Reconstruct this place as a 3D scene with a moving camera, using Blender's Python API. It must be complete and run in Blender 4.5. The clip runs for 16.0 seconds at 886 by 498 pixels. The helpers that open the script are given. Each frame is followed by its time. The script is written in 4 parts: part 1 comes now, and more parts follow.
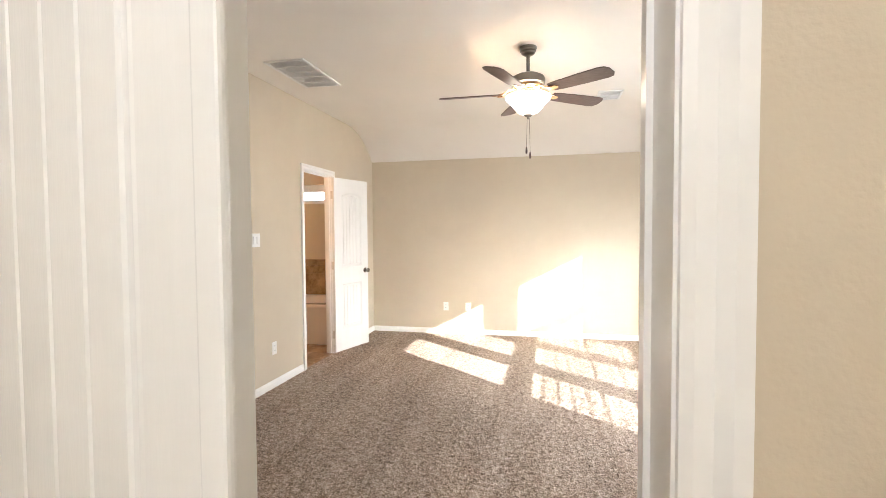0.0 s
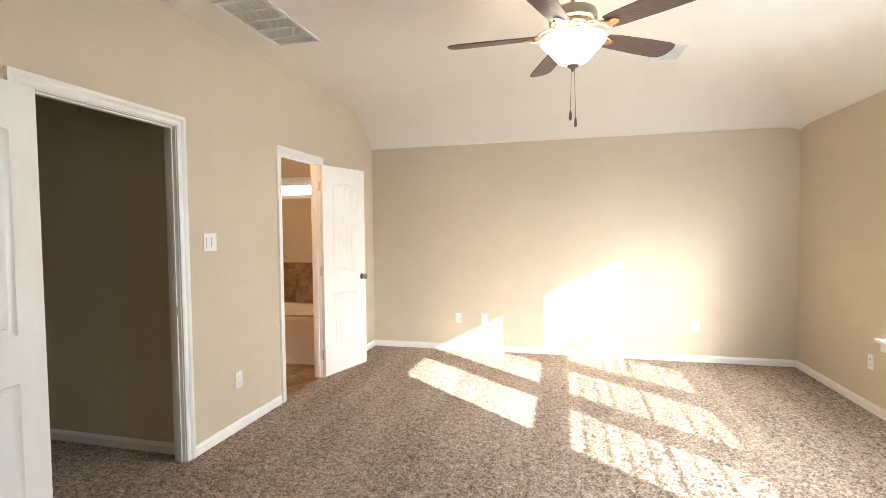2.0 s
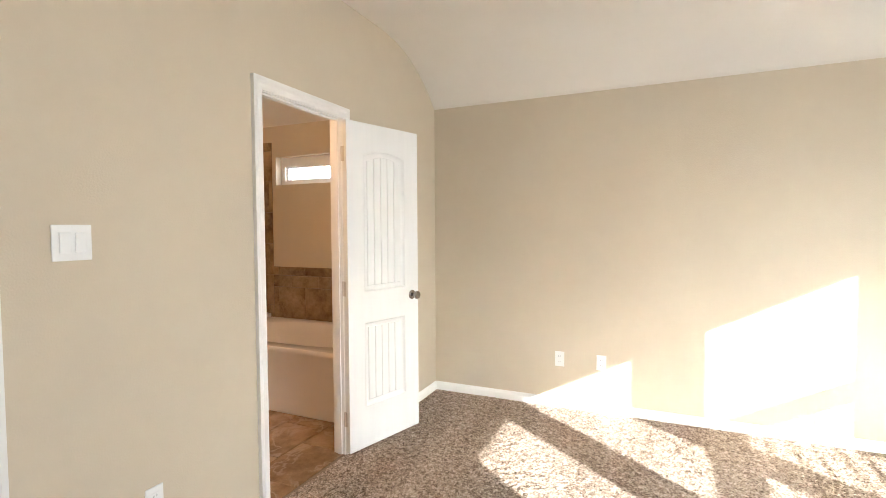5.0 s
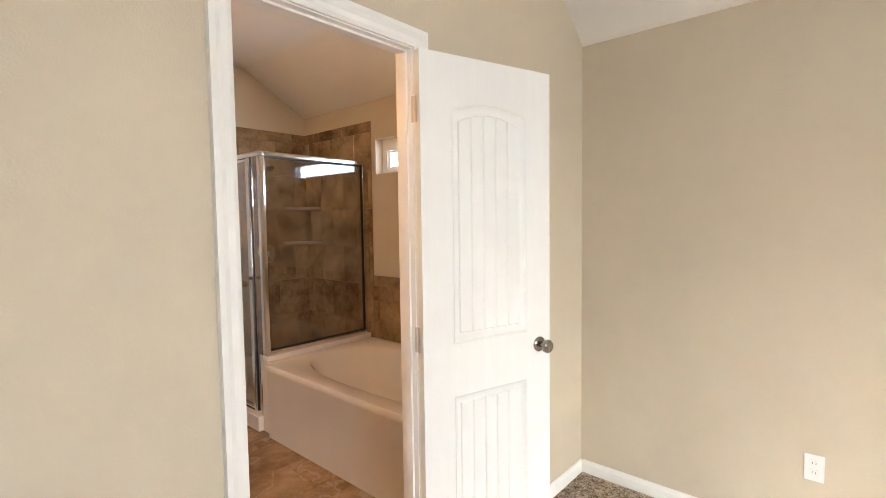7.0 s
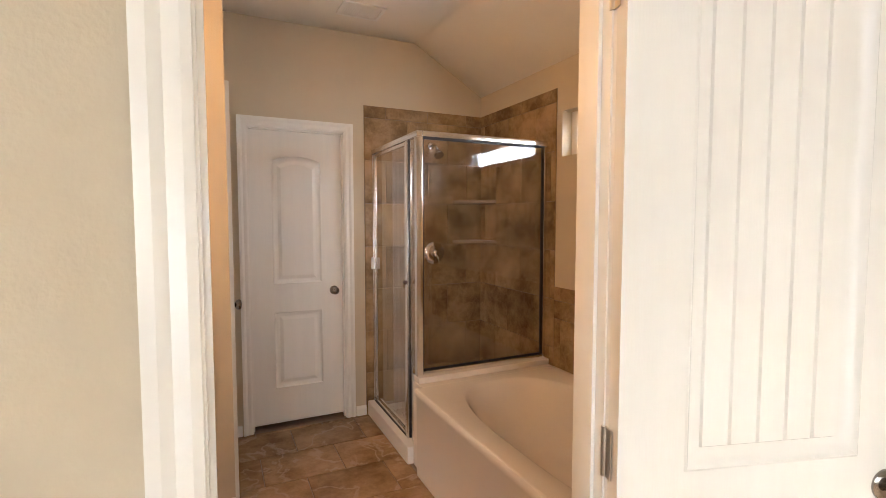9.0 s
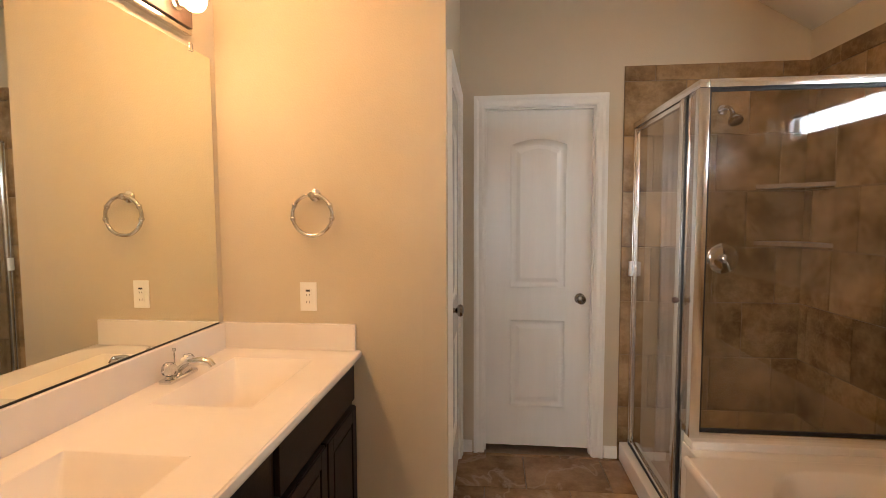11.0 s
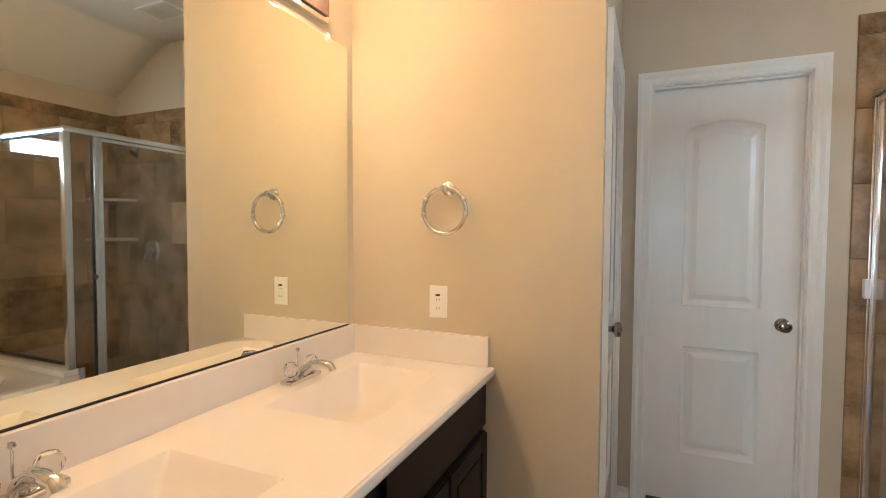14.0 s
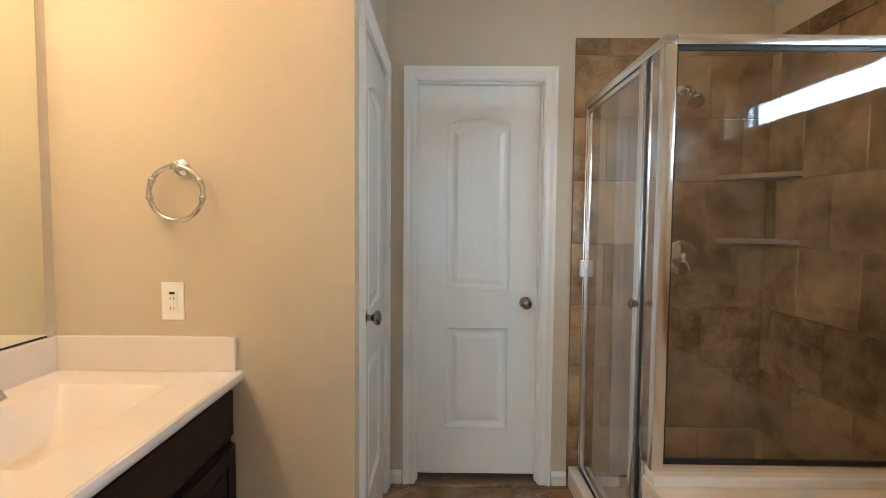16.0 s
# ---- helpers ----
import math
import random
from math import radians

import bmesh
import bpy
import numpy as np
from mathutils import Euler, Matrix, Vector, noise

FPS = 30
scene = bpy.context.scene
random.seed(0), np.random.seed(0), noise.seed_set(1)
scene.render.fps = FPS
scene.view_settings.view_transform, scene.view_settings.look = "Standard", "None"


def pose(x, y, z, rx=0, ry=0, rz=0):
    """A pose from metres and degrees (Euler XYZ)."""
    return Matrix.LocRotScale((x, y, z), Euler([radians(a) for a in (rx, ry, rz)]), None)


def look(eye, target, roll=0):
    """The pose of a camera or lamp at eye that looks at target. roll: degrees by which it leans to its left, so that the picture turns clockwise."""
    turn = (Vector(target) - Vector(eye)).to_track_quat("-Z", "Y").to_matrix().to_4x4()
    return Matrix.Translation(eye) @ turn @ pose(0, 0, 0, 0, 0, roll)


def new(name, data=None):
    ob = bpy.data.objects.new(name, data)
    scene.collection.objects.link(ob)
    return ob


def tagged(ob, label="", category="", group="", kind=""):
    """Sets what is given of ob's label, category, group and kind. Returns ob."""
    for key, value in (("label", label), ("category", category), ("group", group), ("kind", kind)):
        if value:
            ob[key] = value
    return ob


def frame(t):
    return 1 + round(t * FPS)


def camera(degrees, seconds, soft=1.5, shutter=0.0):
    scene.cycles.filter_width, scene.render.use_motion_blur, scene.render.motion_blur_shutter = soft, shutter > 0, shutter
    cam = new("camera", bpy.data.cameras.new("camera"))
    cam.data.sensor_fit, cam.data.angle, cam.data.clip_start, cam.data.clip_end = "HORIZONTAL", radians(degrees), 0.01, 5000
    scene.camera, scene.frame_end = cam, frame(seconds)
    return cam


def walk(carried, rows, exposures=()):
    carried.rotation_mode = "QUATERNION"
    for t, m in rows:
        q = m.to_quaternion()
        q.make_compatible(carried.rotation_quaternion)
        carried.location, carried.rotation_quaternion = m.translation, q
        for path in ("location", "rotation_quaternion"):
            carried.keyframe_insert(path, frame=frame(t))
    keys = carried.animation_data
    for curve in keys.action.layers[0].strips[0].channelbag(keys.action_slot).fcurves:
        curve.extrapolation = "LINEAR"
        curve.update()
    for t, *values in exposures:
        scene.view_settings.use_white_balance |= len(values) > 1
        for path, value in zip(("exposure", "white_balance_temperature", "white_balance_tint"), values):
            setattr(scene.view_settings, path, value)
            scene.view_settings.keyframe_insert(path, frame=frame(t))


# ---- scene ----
cam = camera(85.6, 16.0, soft=0.8)
PATH = [
    (0, (2.442, 0.677, 1.409), (2.008, 2.628, 1.334), -0.4),
    (0.5, (2.391, 0.836, 1.386), (1.998, 2.796, 1.323), -0.4),
    (1, (2.372, 1.111, 1.396), (1.944, 3.064, 1.331), -0.4),
    (1.5, (2.324, 1.372, 1.387), (1.859, 3.316, 1.322), -0.6),
    (2, (2.241, 1.645, 1.408), (1.754, 3.583, 1.327), -0.6),
    (2.5, (2.177, 1.922, 1.391), (1.658, 3.852, 1.314), -1.0),
    (3, (2.165, 2.246, 1.416), (1.564, 4.151, 1.321), -0.9),
    (3.2, (2.158, 2.385, 1.418), (1.52, 4.277, 1.32), -0.7),
    (3.5, (2.164, 2.471, 1.372), (1.5, 4.357, 1.31), -0.6),
    (4, (2.044, 2.82, 1.374), (1.323, 4.684, 1.306), -0.5),
    (4.5, (1.876, 3.128, 1.378), (1.114, 4.975, 1.298), -0.4),
    (5, (1.721, 3.386, 1.38), (0.908, 5.211, 1.295), -0.3),
    (5.3, (1.597, 3.615, 1.393), (0.72, 5.41, 1.306), -1.1),
    (5.5, (1.55, 3.722, 1.396), (0.632, 5.497, 1.305), -0.7),
    (6, (1.417, 4.015, 1.411), (0.387, 5.726, 1.307), -0.8),
    (6.5, (1.303, 4.283, 1.397), (0.143, 5.91, 1.301), -0.6),
    (7, (1.195, 4.57, 1.442), (-0.131, 6.063, 1.325), -0.8),
    (7.5, (1.057, 4.748, 1.412), (-0.39, 6.125, 1.306), 0.2),
    (8, (0.905, 4.938, 1.415), (-0.676, 6.158, 1.297), 1.2),
    (8.2, (0.841, 5.006, 1.407), (-0.793, 6.153, 1.288), 1.6),
    (8.5, (0.802, 5.036, 1.444), (-0.884, 6.104, 1.309), 0.9),
    (9, (0.628, 5.152, 1.431), (-1.176, 6.008, 1.31), 0.0),
    (9.5, (0.437, 5.259, 1.414), (-1.462, 5.879, 1.315), -0.9),
    (10, (0.254, 5.33, 1.401), (-1.707, 5.709, 1.306), -1.2),
    (10.3, (0.195, 5.364, 1.411), (-1.793, 5.529, 1.275), -0.1),
    (10.5, (0.152, 5.341, 1.413), (-1.842, 5.427, 1.277), -0.0),
    (11, (0.071, 5.391, 1.414), (-1.914, 5.188, 1.28), -0.2),
    (11.5, (-0.016, 5.448, 1.415), (-1.953, 4.968, 1.284), -0.1),
    (12, (-0.092, 5.43, 1.405), (-1.976, 4.77, 1.286), 0.0),
    (12.5, (-0.126, 5.397, 1.393), (-1.971, 4.629, 1.289), 0.2),
    (13, (-0.146, 5.377, 1.395), (-1.964, 4.55, 1.29), 0.4),
    (13.5, (-0.174, 5.356, 1.387), (-1.991, 4.527, 1.285), 0.5),
    (14, (-0.218, 5.348, 1.351), (-2.053, 4.558, 1.272), 0.3),
    (14.5, (-0.248, 5.389, 1.33), (-2.113, 4.67, 1.258), -0.1),
    (15, (-0.264, 5.431, 1.346), (-2.182, 4.873, 1.246), 0.0),
    (15.5, (-0.297, 5.458, 1.32), (-2.271, 5.147, 1.237), -0.0),
    (16, (-0.343, 5.497, 1.339), (-2.34, 5.485, 1.229), 0.5),
]
EXPOSURES = [(0.0, 2.91, 5680, 12), (0.8, 2.88, 5800, 11), (3.0, 2.88, 5700, 9), (6.0, 2.80, 5600, 9), (8.0, 2.83, 5700, 11), (10.3, 2.77, 6400, 12), (11.0, 2.74, 5980, 8), (12.5, 2.88, 5300, 2), (16.0, 2.88, 4930, -3)]
walk(cam, [(t, look(e, a, r)) for t, e, a, r in PATH], EXPOSURES)

# ---- world, sun and lamps ----
SUN_WAY = Vector((-1.93, 1.573, -1.0)).normalized()
world = bpy.data.worlds.new("sky")
scene.world = world
world.use_nodes = True
wn, wl = world.node_tree.nodes, world.node_tree.links
sky = wn.new("ShaderNodeTexSky")
sky.sky_type, sky.sun_disc = "NISHITA", False
sky.sun_elevation = math.asin(-SUN_WAY.z)
sky.dust_density = 0.0
sky.sun_rotation = math.atan2(-SUN_WAY.x, -SUN_WAY.y)
wl.new(sky.outputs[0], wn["Background"].inputs[0])
wn["Background"].inputs[1].default_value = 0.04


def lamp(name, kind, m, power, colour, **sizes):
    data = bpy.data.lights.new(name, kind)
    data.energy, data.color = power, colour
    if "size" in sizes:
        data.shape, data.size, data.size_y = "RECTANGLE", sizes["size"], sizes["size_y"]
    if "radius" in sizes:
        data.shadow_soft_size = sizes["radius"]
    ob = new(name, data)
    ob.matrix_world = m
    return ob


sun = lamp("sun", "SUN", look((0, 0, 0), SUN_WAY), 3.6, (1.0, 0.93, 0.82))
sun.data.angle = radians(0.4)
SKYLIGHT = (0.96, 0.97, 0.98)
BED_WINDOWS = ((2.83, 3.64), (3.88, 4.69), (4.93, 5.74))
for (ya, yb), power, turn in zip(BED_WINDOWS, (6.7, 6.9, 3.4), (3.2, 2.6, 0.9)):
    lamp("window_skylight", "AREA", look((4.66, (ya + yb) / 2, 1.32), (1.5, (ya + yb) / 2 + turn, 0.3)), power, SKYLIGHT, size=0.80, size_y=1.44)
lamp("bath_window_skylight", "AREA", look((-1.185, 7.25, 1.945), (-1.185, 0, 1.6)), 1.9, SKYLIGHT, size=1.0, size_y=0.16)
lamp("fan_bulb", "POINT", pose(2.29, 4.25, 2.352), 1.5, (1.0, 0.70, 0.42), radius=0.03)
# Unseen bulb, added so the hall faces of the doors are lit.
lamp("hall_fill", "POINT", pose(2.35, -0.35, 2.30), 6.6, (1.0, 0.98, 0.95), radius=0.06)
VANITY_BULBS = [-1.565 + 0.146 * i for i in range(8)]
# ---- materials ----
def material(name, base, rough=0.6, metal=0.0, second=None, scale=8.0, detail=4.0, mix=(0.35, 0.65), bump=0.0, bump_scale=200.0,
             glass=False, emit=None, random_tone=0.0, specular=0.5, stretch=(1, 1, 1), veins=None, coat=0.0):
    m = bpy.data.materials.new(name)
    m.use_nodes = True
    n, l = m.node_tree.nodes, m.node_tree.links
    b = n["Principled BSDF"]
    b.inputs["Base Color"].default_value = (*base, 1)
    b.inputs["Roughness"].default_value, b.inputs["Metallic"].default_value = rough, metal
    b.inputs["Specular IOR Level"].default_value = specular
    b.inputs["Coat Weight"].default_value = coat
    b.inputs["Coat Roughness"].default_value = 0.08
    if glass:
        b.inputs["Transmission Weight"].default_value, b.inputs["IOR"].default_value = 1.0, 1.45
    if emit:
        b.inputs["Emission Color"].default_value, b.inputs["Emission Strength"].default_value = (*emit[0], 1), emit[1]
    if second or bump:
        co = n.new("ShaderNodeTexCoord")
        mp = n.new("ShaderNodeMapping")
        mp.inputs["Scale"].default_value = stretch
        l.new(co.outputs["Object"], mp.inputs[0])
        vec = mp.outputs[0]
        if random_tone:
            info = n.new("ShaderNodeObjectInfo")
            shift = n.new("ShaderNodeVectorMath")
            shift.operation = "MULTIPLY_ADD"
            l.new(info.outputs["Random"], shift.inputs[0])
            shift.inputs[1].default_value = (31.0, 17.0, 23.0)
            l.new(vec, shift.inputs[2])
            vec = shift.outputs[0]
    if second:
        tex = n.new("ShaderNodeTexNoise")
        tex.inputs["Scale"].default_value, tex.inputs["Detail"].default_value = scale, detail
        tex.inputs["Roughness"].default_value = 0.70
        l.new(vec, tex.inputs["Vector"])
        ramp = n.new("ShaderNodeValToRGB")
        ramp.color_ramp.elements[0].position, ramp.color_ramp.elements[1].position = mix
        ramp.color_ramp.elements[0].color, ramp.color_ramp.elements[1].color = (*base, 1), (*second, 1)
        l.new(tex.outputs[0], ramp.inputs[0])
        out = ramp.outputs[0]
        if veins:
            t2 = n.new("ShaderNodeTexNoise")
            t2.inputs["Scale"].default_value, t2.inputs["Detail"].default_value, t2.inputs["Distortion"].default_value = veins[1], 10.0, 0.5
            l.new(vec, t2.inputs["Vector"])
            r2 = n.new("ShaderNodeValToRGB")
            e = r2.color_ramp.elements
            e[0].position, e[1].position = 0.472, 0.522
            e[0].color, e[1].color = (0, 0, 0, 1), (0, 0, 0, 1)
            e.new(0.5).color = (1, 1, 1, 1)
            l.new(t2.outputs[0], r2.inputs[0])
            mx = n.new("ShaderNodeMix")
            mx.data_type = "RGBA"
            mul = n.new("ShaderNodeMath")
            mul.operation = "MULTIPLY"
            mul.inputs[1].default_value = veins[2]
            l.new(r2.outputs[0], mul.inputs[0])
            l.new(mul.outputs[0], mx.inputs[0])
            l.new(out, mx.inputs[6])
            mx.inputs[7].default_value = (*veins[0], 1)
            out = mx.outputs[2]
        if random_tone:
            hsv = n.new("ShaderNodeHueSaturation")
            rng = n.new("ShaderNodeMapRange")
            rng.inputs[3].default_value, rng.inputs[4].default_value = 1 - random_tone, 1 + random_tone
            l.new(info.outputs["Random"], rng.inputs[0])
            l.new(rng.outputs[0], hsv.inputs["Value"])
            l.new(out, hsv.inputs["Color"])
            out = hsv.outputs[0]
        l.new(out, b.inputs["Base Color"])
    if bump:
        bt = n.new("ShaderNodeTexNoise")
        bt.inputs["Scale"].default_value, bt.inputs["Detail"].default_value = bump_scale, 3.0
        l.new(vec, bt.inputs["Vector"])
        bn = n.new("ShaderNodeBump")
        bn.inputs["Strength"].default_value, bn.inputs["Distance"].default_value = bump, 0.004
        l.new(bt.outputs[0], bn.inputs["Height"])
        l.new(bn.outputs[0], b.inputs["Normal"])
    return m


def carpet_material():
    """Cut pile: each tuft its own tone, with soft drifts of lighter and darker pile."""
    m = bpy.data.materials.new("carpet_pile")
    m.use_nodes = True
    n, l = m.node_tree.nodes, m.node_tree.links
    b = n["Principled BSDF"]
    b.inputs["Roughness"].default_value, b.inputs["Specular IOR Level"].default_value = 1.0, 0.05
    co = n.new("ShaderNodeTexCoord")
    tuft = n.new("ShaderNodeTexVoronoi")
    tuft.inputs["Scale"].default_value = 120.0
    l.new(co.outputs["Object"], tuft.inputs["Vector"])
    split = n.new("ShaderNodeSeparateColor")
    l.new(tuft.outputs["Color"], split.inputs[0])
    drift = n.new("ShaderNodeTexNoise")
    drift.inputs["Scale"].default_value, drift.inputs["Detail"].default_value = 26.0, 6.0
    drift.inputs["Roughness"].default_value = 0.7
    l.new(co.outputs["Object"], drift.inputs["Vector"])
    mp = n.new("ShaderNodeMapping")
    mp.inputs["Scale"].default_value, mp.inputs["Rotation"].default_value = (3.2, 0.45, 1.0), (0, 0, radians(-14))
    l.new(co.outputs["Object"], mp.inputs[0])
    sweep = n.new("ShaderNodeTexNoise")
    sweep.inputs["Scale"].default_value, sweep.inputs["Detail"].default_value = 1.6, 2.0
    l.new(mp.outputs[0], sweep.inputs["Vector"])
    tone = n.new("ShaderNodeMath")
    tone.operation = "MULTIPLY_ADD"
    l.new(drift.outputs[0], tone.inputs[0])
    tone.inputs[1].default_value = 1.5
    mul = n.new("ShaderNodeMath")
    mul.operation = "MULTIPLY_ADD"
    l.new(split.outputs[0], mul.inputs[0])
    mul.inputs[1].default_value, mul.inputs[2].default_value = 0.62, -0.72
    l.new(mul.outputs[0], tone.inputs[2])
    more = n.new("ShaderNodeMath")
    more.operation = "MULTIPLY_ADD"
    l.new(sweep.outputs[0], more.inputs[0])
    more.inputs[1].default_value = 0.45
    l.new(tone.outputs[0], more.inputs[2])
    ramp = n.new("ShaderNodeValToRGB")
    e = ramp.color_ramp.elements
    e[0].position, e[1].position = 0.08, 1.05
    e[0].color, e[1].color = (0.115, 0.082, 0.059, 1), (0.67, 0.56, 0.45, 1)
    e.new(0.52).color = (0.352, 0.268, 0.199, 1)
    l.new(more.outputs[0], ramp.inputs[0])
    l.new(ramp.outputs[0], b.inputs["Base Color"])
    bn = n.new("ShaderNodeBump")
    bn.inputs["Strength"].default_value, bn.inputs["Distance"].default_value = 0.8, 0.006
    l.new(tuft.outputs["Distance"], bn.inputs["Height"])
    l.new(bn.outputs[0], b.inputs["Normal"])
    return m


M = {
    "paint": material("beige_paint", (0.585, 0.50, 0.365), 0.75, second=(0.61, 0.525, 0.385), scale=1.6, bump=0.25, bump_scale=150),
    "ceiling": material("ceiling_paint", (0.83, 0.785, 0.70), 0.85, second=(0.85, 0.805, 0.725), scale=1.3, bump=0.35, bump_scale=120),
    "trim": material("white_trim_paint", (0.85, 0.83, 0.775), 0.30, second=(0.82, 0.80, 0.745), scale=5, bump=0.04, bump_scale=60),
    "door": material("white_door_paint", (0.865, 0.85, 0.80), 0.22, second=(0.84, 0.825, 0.775), scale=3, bump=0.06, bump_scale=45, stretch=(6, 6, 0.6)),
    "carpet": carpet_material(),
    "tile": material("brown_stone_tile", (0.150, 0.089, 0.038), 0.26, second=(0.42, 0.28, 0.14), scale=3.4, detail=14, mix=(0.38, 0.64), bump=0.08, bump_scale=50, random_tone=0.13, veins=((0.44, 0.31, 0.18), 5.5, 0.20)),
    "floor_tile": material("brown_floor_tile", (0.195, 0.108, 0.047), 0.24, second=(0.46, 0.29, 0.15), scale=3.0, detail=14, mix=(0.36, 0.66), bump=0.08, bump_scale=40, random_tone=0.10, veins=((0.52, 0.38, 0.25), 3.4, 0.48)),
    "grout": material("grout", (0.30, 0.22, 0.15), 0.95, second=(0.24, 0.17, 0.11), scale=30, bump=0.3),
    "marble": material("cultured_marble", (0.82, 0.76, 0.70), 0.14, second=(0.79, 0.725, 0.66), scale=2.5, detail=3),
    "tub": material("white_acrylic", (0.80, 0.74, 0.68), 0.06, second=(0.78, 0.72, 0.66), scale=1.5),
    "espresso": material("espresso_wood", (0.007, 0.0042, 0.0032), 0.46, specular=0.25, second=(0.017, 0.010, 0.007), scale=14, detail=6, bump=0.1, bump_scale=60, stretch=(8, 8, 0.7)),
    "chrome": material("chrome", (0.66, 0.66, 0.67), 0.06, 1.0),
    "aluminium": material("bright_aluminium", (0.80, 0.79, 0.77), 0.20, 1.0, bump=0.03, bump_scale=300),
    "nickel": material("satin_nickel", (0.30, 0.27, 0.235), 0.16, 1.0),
    "pewter": material("pewter_metal", (0.25, 0.23, 0.20), 0.35, 1.0),
    # Fan metal near the bowl, with warm lamplight put into the base colour.
    "lit_metal": material("fan_metal_lit_gold", (0.62, 0.42, 0.24), 0.25, 1.0),
    "black": material("black_gasket", (0.012, 0.012, 0.012), 0.55),
    "mirror": material("mirror_silver", (0.90, 0.93, 0.86), 0.015, 1.0),
    "glass": material("clear_glass", (1, 1, 1), 0.0, glass=True),
    "acrylic": material("clear_acrylic", (0.98, 0.99, 1), 0.05, glass=True),
    "plastic": material("white_plastic", (0.84, 0.83, 0.79), 0.35),
    "slot": material("dark_slot", (0.03, 0.03, 0.03), 0.6),
    "blade": material("walnut_fan_blade", (0.085, 0.052, 0.040), 0.42, second=(0.15, 0.10, 0.082), scale=18, detail=6, stretch=(1, 7, 1)),
    "shade": material("frosted_glass_shade", (0.95, 0.92, 0.86), 0.5, emit=((1.0, 0.90, 0.74), 0.9)),
    "bulb": material("lit_bulb", (1, 0.95, 0.85), 0.3, emit=((1.0, 0.55, 0.24), 5.5)),
    "vinyl": material("white_vinyl", (0.82, 0.82, 0.80), 0.4),
    "lawn": material("lawn", (0.07, 0.10, 0.035), 0.95, second=(0.14, 0.15, 0.06), scale=3, bump=0.5, bump_scale=30),
    "siding": material("pale_siding", (0.62, 0.57, 0.50), 0.7, second=(0.58, 0.53, 0.46), scale=2),
    "shingle": material("roof_shingle", (0.13, 0.12, 0.11), 0.9, second=(0.20, 0.18, 0.16), scale=12),
    "fence": material("cedar_fence", (0.32, 0.21, 0.13), 0.8, second=(0.42, 0.30, 0.20), scale=6, stretch=(6, 6, 1)),
    "shelf": material("pale_stone_shelf", (0.28, 0.19, 0.115), 0.4, second=(0.36, 0.26, 0.17), scale=9),
    "hinge": material("pale_satin_metal", (0.62, 0.56, 0.47), 0.35, 1.0),
    "pan": material("shower_pan", (0.78, 0.73, 0.67), 0.3),
}

M["acrylic"].node_tree.nodes["Principled BSDF"].inputs["Transmission Weight"].default_value = 0.94


# ---- mesh helpers ----
def box(bm, x0, x1, y0, y1, z0, z1, bevel=0.0, m=None):
    vs = [bm.verts.new((x, y, z)) for x in (x0, x1) for y in (y0, y1) for z in (z0, z1)]
    fs = [bm.faces.new([vs[i] for i in q]) for q in ((0, 1, 3, 2), (4, 6, 7, 5), (0, 4, 5, 1), (2, 3, 7, 6), (0, 2, 6, 4), (1, 5, 7, 3))]
    if bevel:
        es = list({e for f in fs for e in f.edges})
        r = bmesh.ops.bevel(bm, geom=es, offset=bevel, segments=2, profile=0.6, affect="EDGES")
        vs = list({v for f in r["faces"] for v in f.verts} | {v for v in vs if v.is_valid})
    if m:
        bmesh.ops.transform(bm, matrix=m, verts=[v for v in vs if v.is_valid])
    return bm


def B(*a, bevel=0.0, m=None):
    return box(bmesh.new(), *a, bevel=bevel, m=m)


def lathe(bm, profile, seg=32, m=None):
    """Rings of (radius, height) round the z axis."""
    rings, made = [], []
    for r, z in profile:
        if r < 1e-6:
            ring = [bm.verts.new((0, 0, z))]
        else:
            ring = [bm.verts.new((r * math.cos(2 * math.pi * i / seg), r * math.sin(2 * math.pi * i / seg), z)) for i in range(seg)]
        rings.append(ring)
        made += ring
    for a, b in zip(rings, rings[1:]):
        for i in range(seg):
            j = (i + 1) % seg
            q = [a[i % len(a)], a[j % len(a)], b[j % len(b)], b[i % len(b)]]
            q = list(dict.fromkeys(q))
            if len(q) > 2:
                bm.faces.new(q)
    if m:
        bmesh.ops.transform(bm, matrix=m, verts=made)
    return bm


def L(profile, seg=32, m=None):
    return lathe(bmesh.new(), profile, seg, m)


def tube(bm, pts, radius, seg=12, closed=False):
    pts = [Vector(p) for p in pts]
    k = len(pts)
    rings = []
    for i, p in enumerate(pts):
        a = pts[(i - 1) % k] if closed or i else p
        b = pts[(i + 1) % k] if closed or i < k - 1 else p
        t = (b - a).normalized()
        up = Vector((0, 0, 1)) if abs(t.z) < 0.9 else Vector((1, 0, 0))
        s = t.cross(up).normalized()
        u = s.cross(t)
        r = radius(i / max(1, k - 1)) if callable(radius) else radius
        rings.append([bm.verts.new(p + r * (math.cos(2 * math.pi * j / seg) * s + math.sin(2 * math.pi * j / seg) * u)) for j in range(seg)])
    for i in range(k if closed else k - 1):
        a, b = rings[i], rings[(i + 1) % k]
        for j in range(seg):
            bm.faces.new((a[j], a[(j + 1) % seg], b[(j + 1) % seg], b[j]))
    if not closed:
        bm.faces.new(rings[0][::-1])
        bm.faces.new(rings[-1])
    return bm


